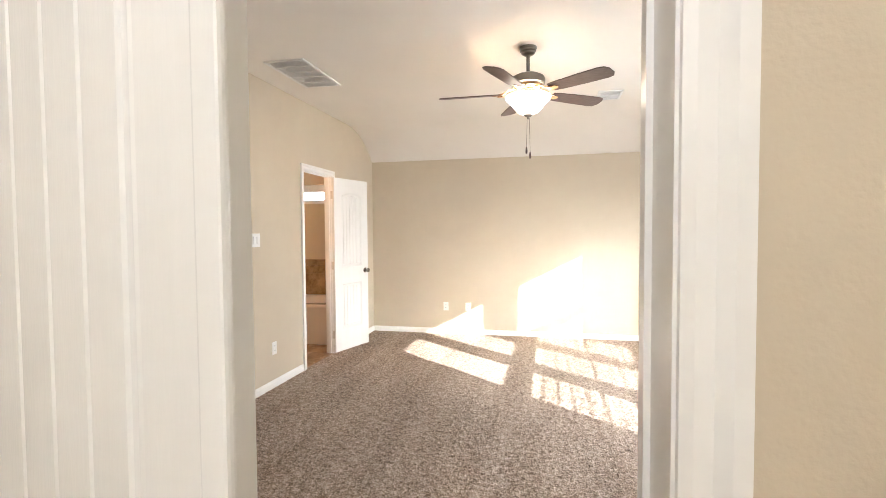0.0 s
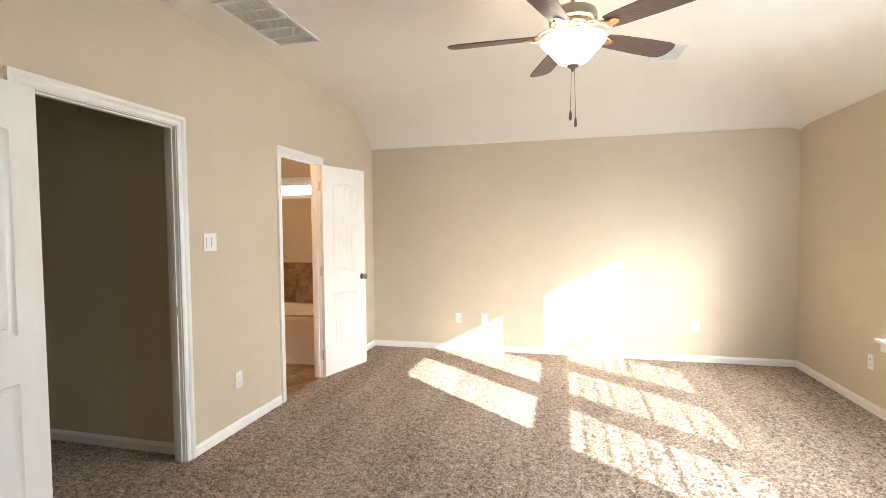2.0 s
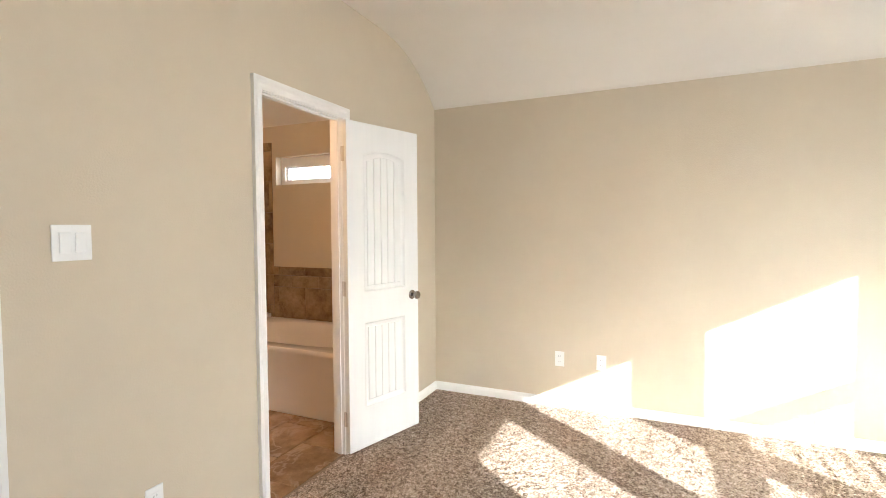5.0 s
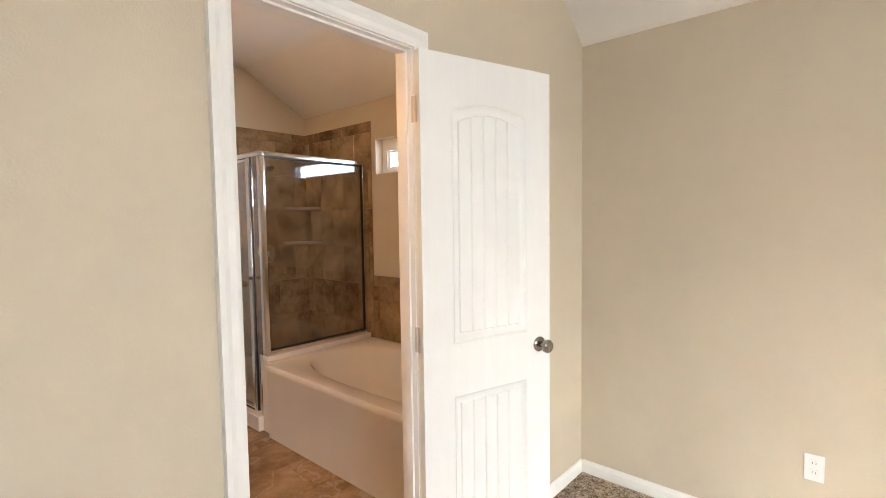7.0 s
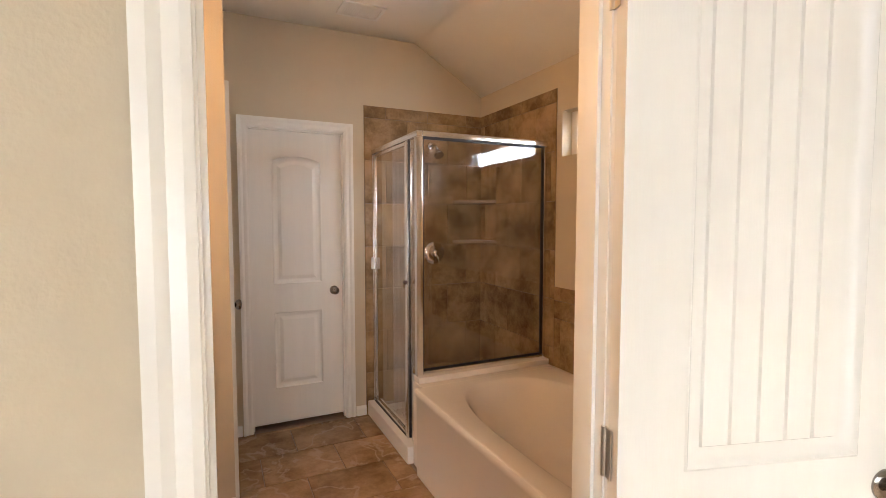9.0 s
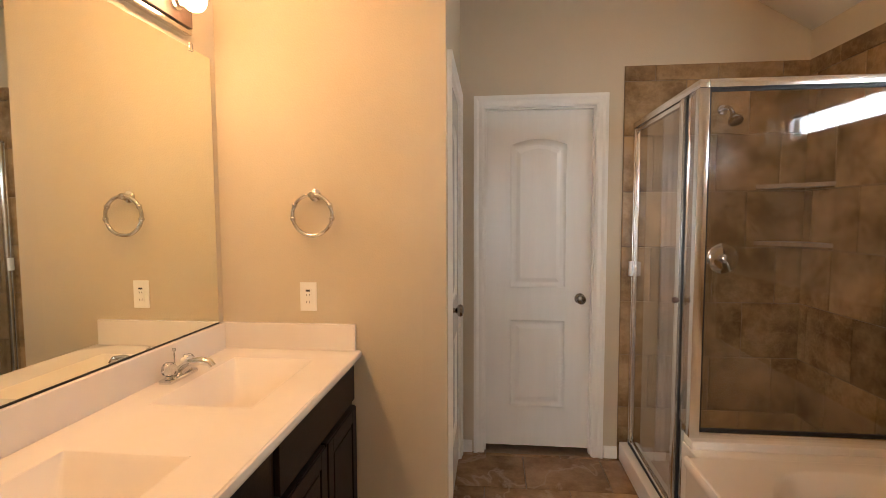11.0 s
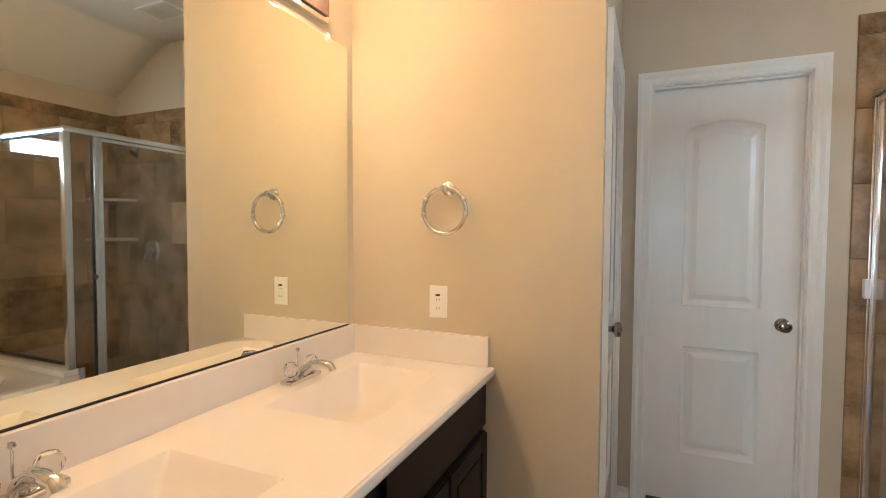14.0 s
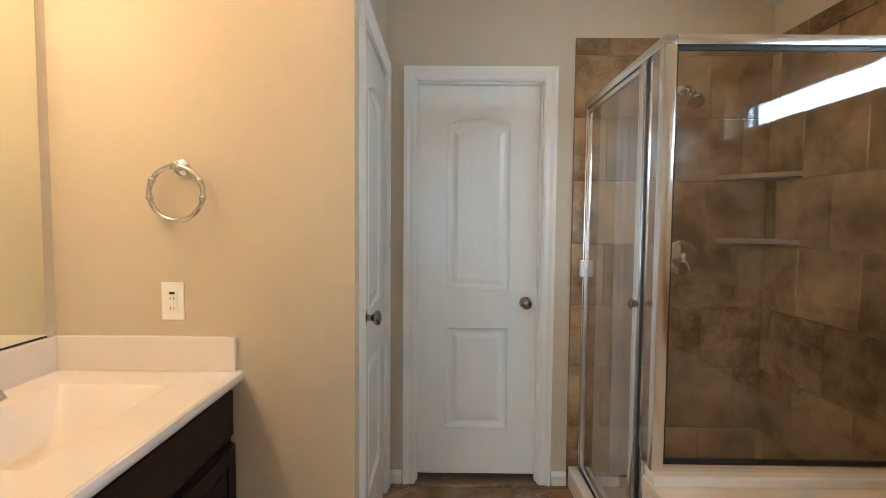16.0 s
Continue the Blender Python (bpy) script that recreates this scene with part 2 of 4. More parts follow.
def prism(bm, outline, n0, n1, put):
    """A flat outline of (u, v) made solid between depths n0 and n1; put(u, v, n) gives the place."""
    a = [bm.verts.new(put(u, v, n0)) for u, v in outline]
    b = [bm.verts.new(put(u, v, n1)) for u, v in outline]
    bm.faces.new(a)
    bm.faces.new(b[::-1])
    for i in range(len(a)):
        j = (i + 1) % len(a)
        bm.faces.new((a[j], a[i], b[i], b[j]))
    return bm


def mesh_of(name, bm, mat, smooth=None):
    bmesh.ops.recalc_face_normals(bm, faces=bm.faces)
    me = bpy.data.meshes.new(name)
    bm.to_mesh(me)
    bm.free()
    me.materials.append(mat)
    if smooth:
        me.shade_smooth()
        me.set_sharp_from_angle(angle=radians(smooth))
    return me


def part(name, bm, mat, parent, label="", smooth=None):
    ob = new(name, mesh_of(name, bm, mat, smooth))
    ob.parent = parent
    if label:
        ob["label"] = label
    return ob


def thing(name, label, category, place=None, group="", kind=""):
    ob = new(name)
    if place:
        ob.matrix_world = place
    return tagged(ob, label, category, group, kind)


def solid(name, bm, mat, label, category, kind="structure", smooth=None, group=""):
    return tagged(new(name, mesh_of(name, bm, mat, smooth)), label, category, group, kind)


# ---- large structure ----
FAR, EAST, CEIL = 7.085, 4.50, 2.735
TOP = 2.95
BATH_X, WC_X, RING_X, MIRROR_Y = -0.075, -2.738, -1.868, 4.236
LINEN_Y, CLOSET_N = 5.206, 4.126
HALL_Y0, HALL_Y1 = 1.165, 1.28


def pierced(u0, u1, z0, z1, openings, slab):
    """Wall pieces round openings (ua, ub, za, zb); slab(bm, ua, ub, za, zb) adds one."""
    bm = bmesh.new()
    at = u0
    for ua, ub, za, zb in sorted(openings):
        slab(bm, at, ua, z0, z1)
        if za > z0:
            slab(bm, ua, ub, z0, za)
        if zb < z1:
            slab(bm, ua, ub, zb, z1)
        at = ub
    slab(bm, at, u1, z0, z1)
    return bm


def wall_x(name, x0, x1, y0, y1, openings, label, mat="paint"):
    return solid(name, pierced(y0, y1, 0, TOP, openings, lambda bm, a, b, za, zb: box(bm, x0, x1, a, b, za, zb)), M[mat], label, "wall")


def wall_y(name, y0, y1, x0, x1, openings, label, mat="paint"):
    return solid(name, pierced(x0, x1, 0, TOP, openings, lambda bm, a, b, za, zb: box(bm, a, b, y0, y1, za, zb)), M[mat], label, "wall")


CLOSET = (3.20, 4.058)
BATH_DOOR = (5.125, 5.778)
WC_DOOR = (5.338, 5.987)
HEAD = 2.05
wall_x("wall_west", BATH_X, 0, HALL_Y1, FAR, [(*CLOSET, 0, HEAD), (*BATH_DOOR, 0, HEAD)], "beige painted bedroom wall with closet and bath doorways")
wall_y("wall_north", FAR, FAR + 0.15, -4.0, EAST + 0.15, [(-1.74, -0.63, 1.82, 2.095)], "beige painted outer wall with a small high window")
wall_x("wall_east", EAST, EAST + 0.15, HALL_Y0, FAR, [(a, b, 0.575, 2.05) for a, b in BED_WINDOWS], "beige painted bedroom wall with three tall windows")
ENTRY = (1.57, 2.568)
wall_y("wall_south", HALL_Y0, HALL_Y1, -2.1, EAST, [(*ENTRY, 0, HEAD)], "beige painted wall with the double entry doorway")
wall_x("wall_water_closet", WC_X - 0.11, WC_X, LINEN_Y - 0.10, FAR, [(*WC_DOOR, 0, HEAD)], "beige painted bathroom wall beside the shower")
wall_x("wall_towel_ring", RING_X - 0.11, RING_X, MIRROR_Y, LINEN_Y - 0.10, [], "beige painted wall at the end of the vanity")
wall_y("wall_vanity", CLOSET_N, MIRROR_Y, RING_X - 0.11, BATH_X, [], "beige painted wall behind the vanity mirror")
# Unseen walls, added so no sky light leaks under the closed bath doors.
wall_x("wall_wc_room_back", -4.0, -3.9, CLOSET_N, FAR, [], "unseen beige back wall added to keep sky light out of the toilet room")
wall_y("wall_wc_room_side", CLOSET_N, MIRROR_Y, -3.9, RING_X - 0.11, [], "unseen beige side wall added to keep sky light out of the toilet room")
wall_x("wall_closet_back", -2.10, -2.0, HALL_Y1, CLOSET_N, [], "beige painted back wall of the dark closet")
wall_y("wall_closet_side", 1.9, 2.0, -2.0, BATH_X, [], "beige painted side wall of the dark closet")
wall_y("wall_hall_end", -1.3, -1.2, 0.9, 3.7, [], "beige painted end wall of the hall")
wall_x("wall_hall_west", 0.8, 0.9, -1.2, HALL_Y0, [], "beige painted side wall of the hall")
wall_x("wall_hall_east", 3.6, 3.7, -1.2, HALL_Y0, [], "beige painted side wall of the hall")

# the short wall with the side door, square to the towel ring wall
LINEN = pose(RING_X, LINEN_Y, 0, 0, 0, 180)
LINEN_W = RING_X - WC_X
LINEN_DOOR = (0.125, 0.775)
ob = solid("wall_linen", pierced(0, LINEN_W, 0, TOP, [(*LINEN_DOOR, 0, HEAD)], lambda bm, a, b, za, zb: box(bm, a, b, 0.0, 0.10, za, zb)), M["paint"], "short beige painted wall with a side door", "wall")
ob.matrix_world = LINEN


def height_sheet(name, x0, x1, y0, y1, nx, ny, z_at, label):
    xs, ys = np.linspace(x0, x1, nx), np.linspace(y0, y1, ny)
    X, Y = np.meshgrid(xs, ys, indexing="ij")
    Z = z_at(X, Y)
    low = np.stack([X, Y, Z], -1).reshape(-1, 3)
    idx = np.arange(nx * ny).reshape(nx, ny)
    faces = np.stack([idx[:-1, :-1], idx[:-1, 1:], idx[1:, 1:], idx[1:, :-1]], -1).reshape(-1, 4)
    me = bpy.data.meshes.new(name)
    me.from_pydata(low.tolist(), [], faces.tolist())
    me.materials.append(M["ceiling"])
    me.shade_smooth()
    ob = tagged(new(name, me), label, "ceiling", kind="structure")
    mod = ob.modifiers.new("thickness", "SOLIDIFY")
    mod.thickness, mod.offset = 0.08, -1.0
    return ob


def cove(X, Y):
    far = 0.355 * np.clip((Y - 6.20) / 0.885, 0, 1.05) ** 2.4
    side = 0.355 * np.clip((X - 3.945) / 0.555, 0, 1.05) ** 1.7
    return (far ** 6 + side ** 6) ** (1 / 6)


height_sheet("ceiling_bedroom", -0.03, EAST + 0.02, HALL_Y1 - 0.03, FAR + 0.02, 110, 130, lambda X, Y: CEIL - cove(X, Y), "off-white painted ceiling with sloped coved edges")
height_sheet("ceiling_bathroom", -2.84, BATH_X + 0.03, MIRROR_Y - 0.03, FAR + 0.02, 10, 90, lambda X, Y: 2.735 - np.clip((Y - 6.525) / 0.56 * 0.335, 0, 1), "off-white painted bathroom ceiling sloping down over the tub")
solid("ceiling_closet", B(-2.0, BATH_X, HALL_Y1, CLOSET_N, 2.6, 2.7), M["ceiling"], "off-white painted closet ceiling", "ceiling")
solid("ceiling_hall", B(0.9, 3.6, -1.2, HALL_Y0, 2.6, 2.7), M["ceiling"], "off-white painted hall ceiling", "ceiling")
# Unseen lid over every room, there to shut out the sky from above.
solid("roof_light_lid", B(-4.05, EAST + 0.2, -1.3, FAR + 0.2, TOP, TOP + 0.1), M["shingle"], "unseen dark roof deck that keeps sky light out of the rooms", "roof")


def carpet(name, x0, x1, y0, y1, step, label):
    nx, ny = int((x1 - x0) / step) + 1, int((y1 - y0) / step) + 1
    rng = np.random.default_rng(5)
    X, Y = np.meshgrid(np.linspace(x0, x1, nx), np.linspace(y0, y1, ny), indexing="ij")
    Z = rng.random((nx, ny)) * 0.011 - 0.006
    J = (rng.random((nx, ny, 2)) - 0.5) * step * 0.7
    J[[0, -1]], J[:, [0, -1]] = 0, 0
    co = np.stack([X + J[..., 0], Y + J[..., 1], Z], -1).reshape(-1, 3)
    idx = np.arange(nx * ny).reshape(nx, ny)
    faces = np.stack([idx[:-1, :-1], idx[1:, :-1], idx[1:, 1:], idx[:-1, 1:]], -1).reshape(-1, 4)
    me = bpy.data.meshes.new(name)
    me.from_pydata(co.tolist(), [], faces.tolist())
    me.materials.append(M["carpet"])
    me.shade_smooth()
    return tagged(new(name, me), label, "carpet", kind="structure")


carpet("floor_carpet", 0, EAST, 1.05, FAR, 0.011, "mottled brown and beige cut-pile carpet")
carpet("floor_closet_carpet", -2.0, 0, 2.0, CLOSET_N, 0.02, "mottled brown closet carpet")
carpet("floor_hall_carpet", 0.9, 3.6, -1.2, 1.05, 0.02, "mottled brown hall carpet")
solid("floor_slab", B(-4.0, EAST + 0.15, -1.3, FAR + 0.15, -0.2, -0.012), M["grout"], "concrete slab under the floors", "floor")
solid("ground", B(-300, 300, -300, 300, -0.5, -0.3), M["lawn"], "mown lawn reaching to the horizon", "ground")


# ---- trim ----
CASING = ((0.0, 0.0), (0.0, 0.010), (0.012, 0.014), (0.030, 0.011), (0.044, 0.019), (0.060, 0.020), (0.060, 0.0))


def casing(u0, u1, h, put):
    bm = bmesh.new()
    rows = []
    for d, n in CASING:
        rows.append([bm.verts.new(put(u, v, n)) for u, v in ((u0 - d, 0), (u0 - d, h + d), (u1 + d, h + d), (u1 + d, 0))])
    for a, b in zip(rows, rows[1:]):
        for i in range(3):
            bm.faces.new((a[i], a[i + 1], b[i + 1], b[i]))
    return bm


def jamb(u0, u1, h, n0, n1, put, stop):
    """Lining of an opening from depth n0 to n1 with a stop bead at depth stop."""
    bm = bmesh.new()
    t = 0.012
    prism(bm, [(u0, 0), (u0 + t, 0), (u0 + t, h - t), (u1 - t, h - t), (u1 - t, 0), (u1, 0), (u1, h), (u0, h)], n0, n1, put)
    s = t + 0.008
    prism(bm, [(u0 + t, 0), (u0 + s, 0), (u0 + s, h - s), (u1 - s, h - s), (u1 - s, 0), (u1 - t, 0), (u1 - t, h - t), (u0 + t, h - t)], stop, stop + 0.03, put)
    return bm


west_in = lambda u, v, n: (n, u, v)
west_out = lambda u, v, n: (BATH_X - n, u, v)
south_hall = lambda u, v, n: (u, HALL_Y0 - n, v)
south_in = lambda u, v, n: (u, HALL_Y1 + n, v)
wc_in = lambda u, v, n: (WC_X + n, u, v)


def frame_of(name, span, faces, lining, label):
    t = thing(name, label, "door frame", kind="structure")
    for put in faces:
        part("casing", casing(span[0] + 0.008, span[1] - 0.008, HEAD - 0.008, put), M["trim"], t, smooth=25)
    part("jamb", lining, M["trim"], t)
    return t


frame_of("trim_closet_door", CLOSET, [west_in, west_out], jamb(*CLOSET, HEAD, BATH_X, 0.0, west_in, -0.052), "white painted closet door casing and jamb")
frame_of("trim_bath_door", BATH_DOOR, [west_in, west_out], jamb(*BATH_DOOR, HEAD, BATH_X, 0.0, west_in, -0.052), "white painted bathroom door casing and jamb")
frame_of("trim_entry_door", ENTRY, [south_hall, south_in], jamb(*ENTRY, HEAD, HALL_Y0 - HALL_Y1, 0.0, south_in, -0.02), "white painted entry door casing and jamb")
frame_of("trim_wc_door", WC_DOOR, [wc_in], jamb(*WC_DOOR, HEAD, -0.11, 0.0, wc_in, -0.057), "white painted casing round a closed bathroom door")
t = thing("trim_linen_door", "white painted side door casing and jamb", "door frame", LINEN, kind="structure")
linen_in = lambda u, v, n: (u, -n, v)
part("casing", casing(LINEN_DOOR[0] + 0.008, LINEN_DOOR[1] - 0.008, HEAD - 0.008, linen_in), M["trim"], t, smooth=25)
part("jamb", jamb(*LINEN_DOOR, HEAD, -0.10, 0.0, linen_in, -0.07), M["trim"], t)

BASE = ((0, 0), (0.014, 0), (0.014, 0.048), (0.010, 0.056), (0.006, 0.066), (0, 0.070))


def baseboard(a, b, label="white painted baseboard"):
    """Along the wall from a to b, standing out to the left of that way."""
    a, b = Vector((*a, 0)), Vector((*b, 0))
    way = (b - a).normalized()
    out = Vector((-way.y, way.x, 0))
    bm = bmesh.new()
    rows = [[bm.verts.new(p + out * d + Vector((0, 0, z))) for d, z in BASE] for p in (a, b)]
    for i in range(len(BASE) - 1):
        bm.faces.new((rows[0][i], rows[0][i + 1], rows[1][i + 1], rows[1][i]))
    bm.faces.new(rows[0])
    bm.faces.new(rows[1][::-1])
    return solid("baseboard", bm, M["trim"], label, "baseboard")


for a, b in (((0, FAR), (0, BATH_DOOR[1] + 0.06)), ((0, BATH_DOOR[0] - 0.06), (0, CLOSET[1] + 0.06)), ((0, CLOSET[0] - 0.06), (0, HALL_Y1)),
             ((EAST, FAR), (0.014, FAR)), ((EAST, HALL_Y1), (EAST, FAR - 0.014)), ((0, HALL_Y1), (ENTRY[0] - 0.06, HALL_Y1)), ((ENTRY[1] + 0.06, HALL_Y1), (EAST, HALL_Y1)),
             ((BATH_X - 0.02, CLOSET_N), (-2.0, CLOSET_N)), ((-2.0, CLOSET_N - 0.015), (-2.0, 2.0)),
             ((WC_X, 6.122), (WC_X, WC_DOOR[1] + 0.06)), ((WC_X, WC_DOOR[0] - 0.06), (WC_X, LINEN_Y + 0.002)),
             ((RING_X, LINEN_Y), (RING_X, 4.805)), ((BATH_X, 6.115), (BATH_X, 5.842)), ((BATH_X, 5.06), (BATH_X, 4.30))):
    baseboard(a, b)


# ---- doors ----
def panel_outline(u0, u1, v0, v1, arch, steps=10):
    pts = [(u0, v0), (u1, v0)]
    if not arch:
        return pts + [(u1, v1), (u0, v1)]
    for i in range(steps + 1):
        f = i / steps
        pts.append((u1 + (u0 - u1) * f, v1 - arch + arch * (1 - (2 * f - 1) ** 2)))
    return pts


def shrink(outline, d):
    us, vs = [p[0] for p in outline], [p[1] for p in outline]
    w, h = max(us) - min(us), max(vs) - min(vs)
    mu, mv = (max(us) + min(us)) / 2, (max(vs) + min(vs)) / 2
    return [(mu + (u - mu) * (1 - 2 * d / w), mv + (v - mv) * (1 - 2 * d / h)) for u, v in outline]


def door_leaf(parent, w, h, thick, planks, stile=0.15, knob_u=None, z0=0.012, knob_z=0.93, both=True, knob_sides=(1, -1)):
    """A moulded two-panel leaf in the parent's own axes: u along x from the hinge, face normals along y."""
    core = thick - 0.024
    lo, hi = (0.265, 0.80), (0.99, h - 0.160)
    leaf = part("leaf", B(0, w, -core / 2, core / 2, z0, h), M["door"], parent)
    for side in (1, -1):
        put = lambda u, v, n: (u, side * n, v)
        n0, n1 = core / 2, thick / 2
        arch = 0.034
        top = panel_outline(stile, w - stile, hi[0], hi[1], arch)[2:]
        for nm, o in (("stile", [(0, z0), (stile, z0), (stile, h), (0, h)]), ("stile", [(w - stile, z0), (w, z0), (w, h), (w - stile, h)]),
                      ("rail", [(stile, z0), (w - stile, z0), (w - stile, lo[0]), (stile, lo[0])]), ("rail", [(stile, lo[1]), (w - stile, lo[1]), (w - stile, hi[0]), (stile, hi[0])]),
                      ("rail", [(stile, h), (w - stile, h)] + top)):
            part(nm, prism(bmesh.new(), o, n0, n1, put), M["door"], leaf)
        for (va, vb), ar in ((lo, 0), (hi, arch)):
            o = panel_outline(stile, w - stile, va, vb, ar)
            rings = [(o, n1), (shrink(o, 0.004), n1 + 0.002), (shrink(o, 0.008), n1 - 0.001), (shrink(o, 0.017), n0 + 0.0005), (shrink(o, 0.034), n0 + 0.0005)]
            bm = bmesh.new()
            vr = [[bm.verts.new(put(u, v, n)) for u, v in pts] for pts, n in rings]
            for a, b in zip(vr, vr[1:]):
                for i in range(len(a)):
                    j = (i + 1) % len(a)
                    bm.faces.new((a[i], a[j], b[j], b[i]))
            part("panel_moulding", bm, M["door"], leaf, smooth=50)
            inner = shrink(o, 0.036)
            ua, ub = min(p[0] for p in inner), max(p[0] for p in inner)
            ia, ib = min(p[1] for p in inner), max(p[1] for p in inner)
            for k in range(planks):
                pa, pb = ua + (ub - ua) * k / planks + 0.0012, ua + (ub - ua) * (k + 1) / planks - 0.0012
                cut = lambda u: ib - ar * ((2 * (u - ua) / (ub - ua) - 1) ** 2)
                pts = [(pa, ia), (pb, ia)] + [(pb + (pa - pb) * f / 4, cut(pb + (pa - pb) * f / 4)) for f in range(5)]
                bm = bmesh.new()
                a = [bm.verts.new(put(u, v, n0)) for u, v in pts]
                b = [bm.verts.new(put(u, v, n0 + (0.0045 if planks > 1 else 0.007))) for u, v in shrink(pts, 0.003 if planks > 1 else 0.022)]
                bm.faces.new(b)
                for i in range(len(a)):
                    j = (i + 1) % len(a)
                    bm.faces.new((a[i], a[j], b[j], b[i]))
                part("plank", bm, M["door"], leaf)
    if knob_u is not None:
        for side in knob_sides:
            knob = L([(0.031, 0), (0.031, 0.004), (0.024, 0.009), (0.011, 0.012), (0.010, 0.026), (0.017, 0.032), (0.026, 0.040), (0.028, 0.050), (0.024, 0.058), (0.012, 0.063), (0, 0.064)], 28,
                     pose(knob_u, side * thick / 2, knob_z, -90 * side, 0, 0))
            part("knob", knob, M["nickel"], parent, "satin nickel round door knob", smooth=40)
    return leaf


def hinges(parent, u, n, h):
    for z in (0.22, 1.02, h - 0.20):
        bm = tube(bmesh.new(), [(u, n, z - 0.045), (u, n, z + 0.045)], 0.006, 10)
        box(bm, u, u + 0.002, n - 0.022, n, z - 0.045, z + 0.045)
        part("hinge", bm, M["hinge"], parent, "pale satin metal butt hinge", smooth=40)


# closet leaf, swung right back to the wall
closet_door = thing("door_closet", "white two-panel plank door swung open against the wall", "door", pose(0.048, CLOSET[0] + 0.018, 0, 0, 0, -83.5))
door_leaf(closet_door, 0.82, 2.025, 0.036, 6, 0.115, 0.755)
hinges(closet_door, 0.0, -0.02, 2.02)
# bathroom leaf, open into the bedroom
bath_door = thing("door_bath", "white two-panel plank door standing open beside the bathroom", "door", pose(0.022, BATH_DOOR[1] - 0.012, 0, 0, 0, 73.7))
door_leaf(bath_door, 0.608, 2.03, 0.036, 5, 0.125, 0.548)
hinges(bath_door, -0.004, 0.022, 2.03)
# closed leaf to the water closet
wc_door = thing("door_wc", "white closed two-panel door with arched top panel", "door", pose(WC_X - 0.078, WC_DOOR[0] + 0.018, 0, 0, 0, 90))
door_leaf(wc_door, 0.613, 2.03, 0.036, 1, 0.142, 0.553, z0=0.022, knob_sides=(-1,))
# side door beside the towel ring wall
linen_door = thing("door_linen", "white closed two-panel side door with nickel knob", "door", LINEN @ pose(LINEN_DOOR[0] + 0.018, 0.022, 0))
door_leaf(linen_door, LINEN_DOOR[1] - LINEN_DOOR[0] - 0.036, 2.03, 0.036, 1, 0.142, 0.06, knob_sides=(-1,), knob_z=0.99)
# double entry: one leaf a little ajar, its twin swung back into the bedroom
fixed = thing("door_entry_ajar", "white leaf of the double entry door standing ajar", "door", pose(ENTRY[0] + 0.018, HALL_Y0 + 0.03, 0, 0, 0, -12.5))
door_leaf(fixed, 0.585, 2.03, 0.036, 4, 0.115)
part("astragal", B(0.565, 0.601, -0.030, -0.0185, 0.012, 2.03, bevel=0.004), M["door"], fixed)
swung = thing("door_entry_open", "white open leaf of the double entry door", "door", pose(ENTRY[1] + 0.03, HALL_Y1 + 0.050, 0, 0, 0, 2))
door_leaf(swung, 0.455, 2.03, 0.036, 3, 0.115, 0.40)
# strike plate on the closet jamb
part("strike_plate", B(-0.045, -0.018, CLOSET[1] - 0.0175, CLOSET[1] - 0.0155, 0.90, 0.96), M["pewter"], bpy.data.objects["trim_closet_door"], "dark metal strike plate")
part("strike_hole", B(-0.038, -0.026, CLOSET[1] - 0.019, CLOSET[1] - 0.0172, 0.915, 0.945), M["slot"], bpy.data.objects["trim_closet_door"])


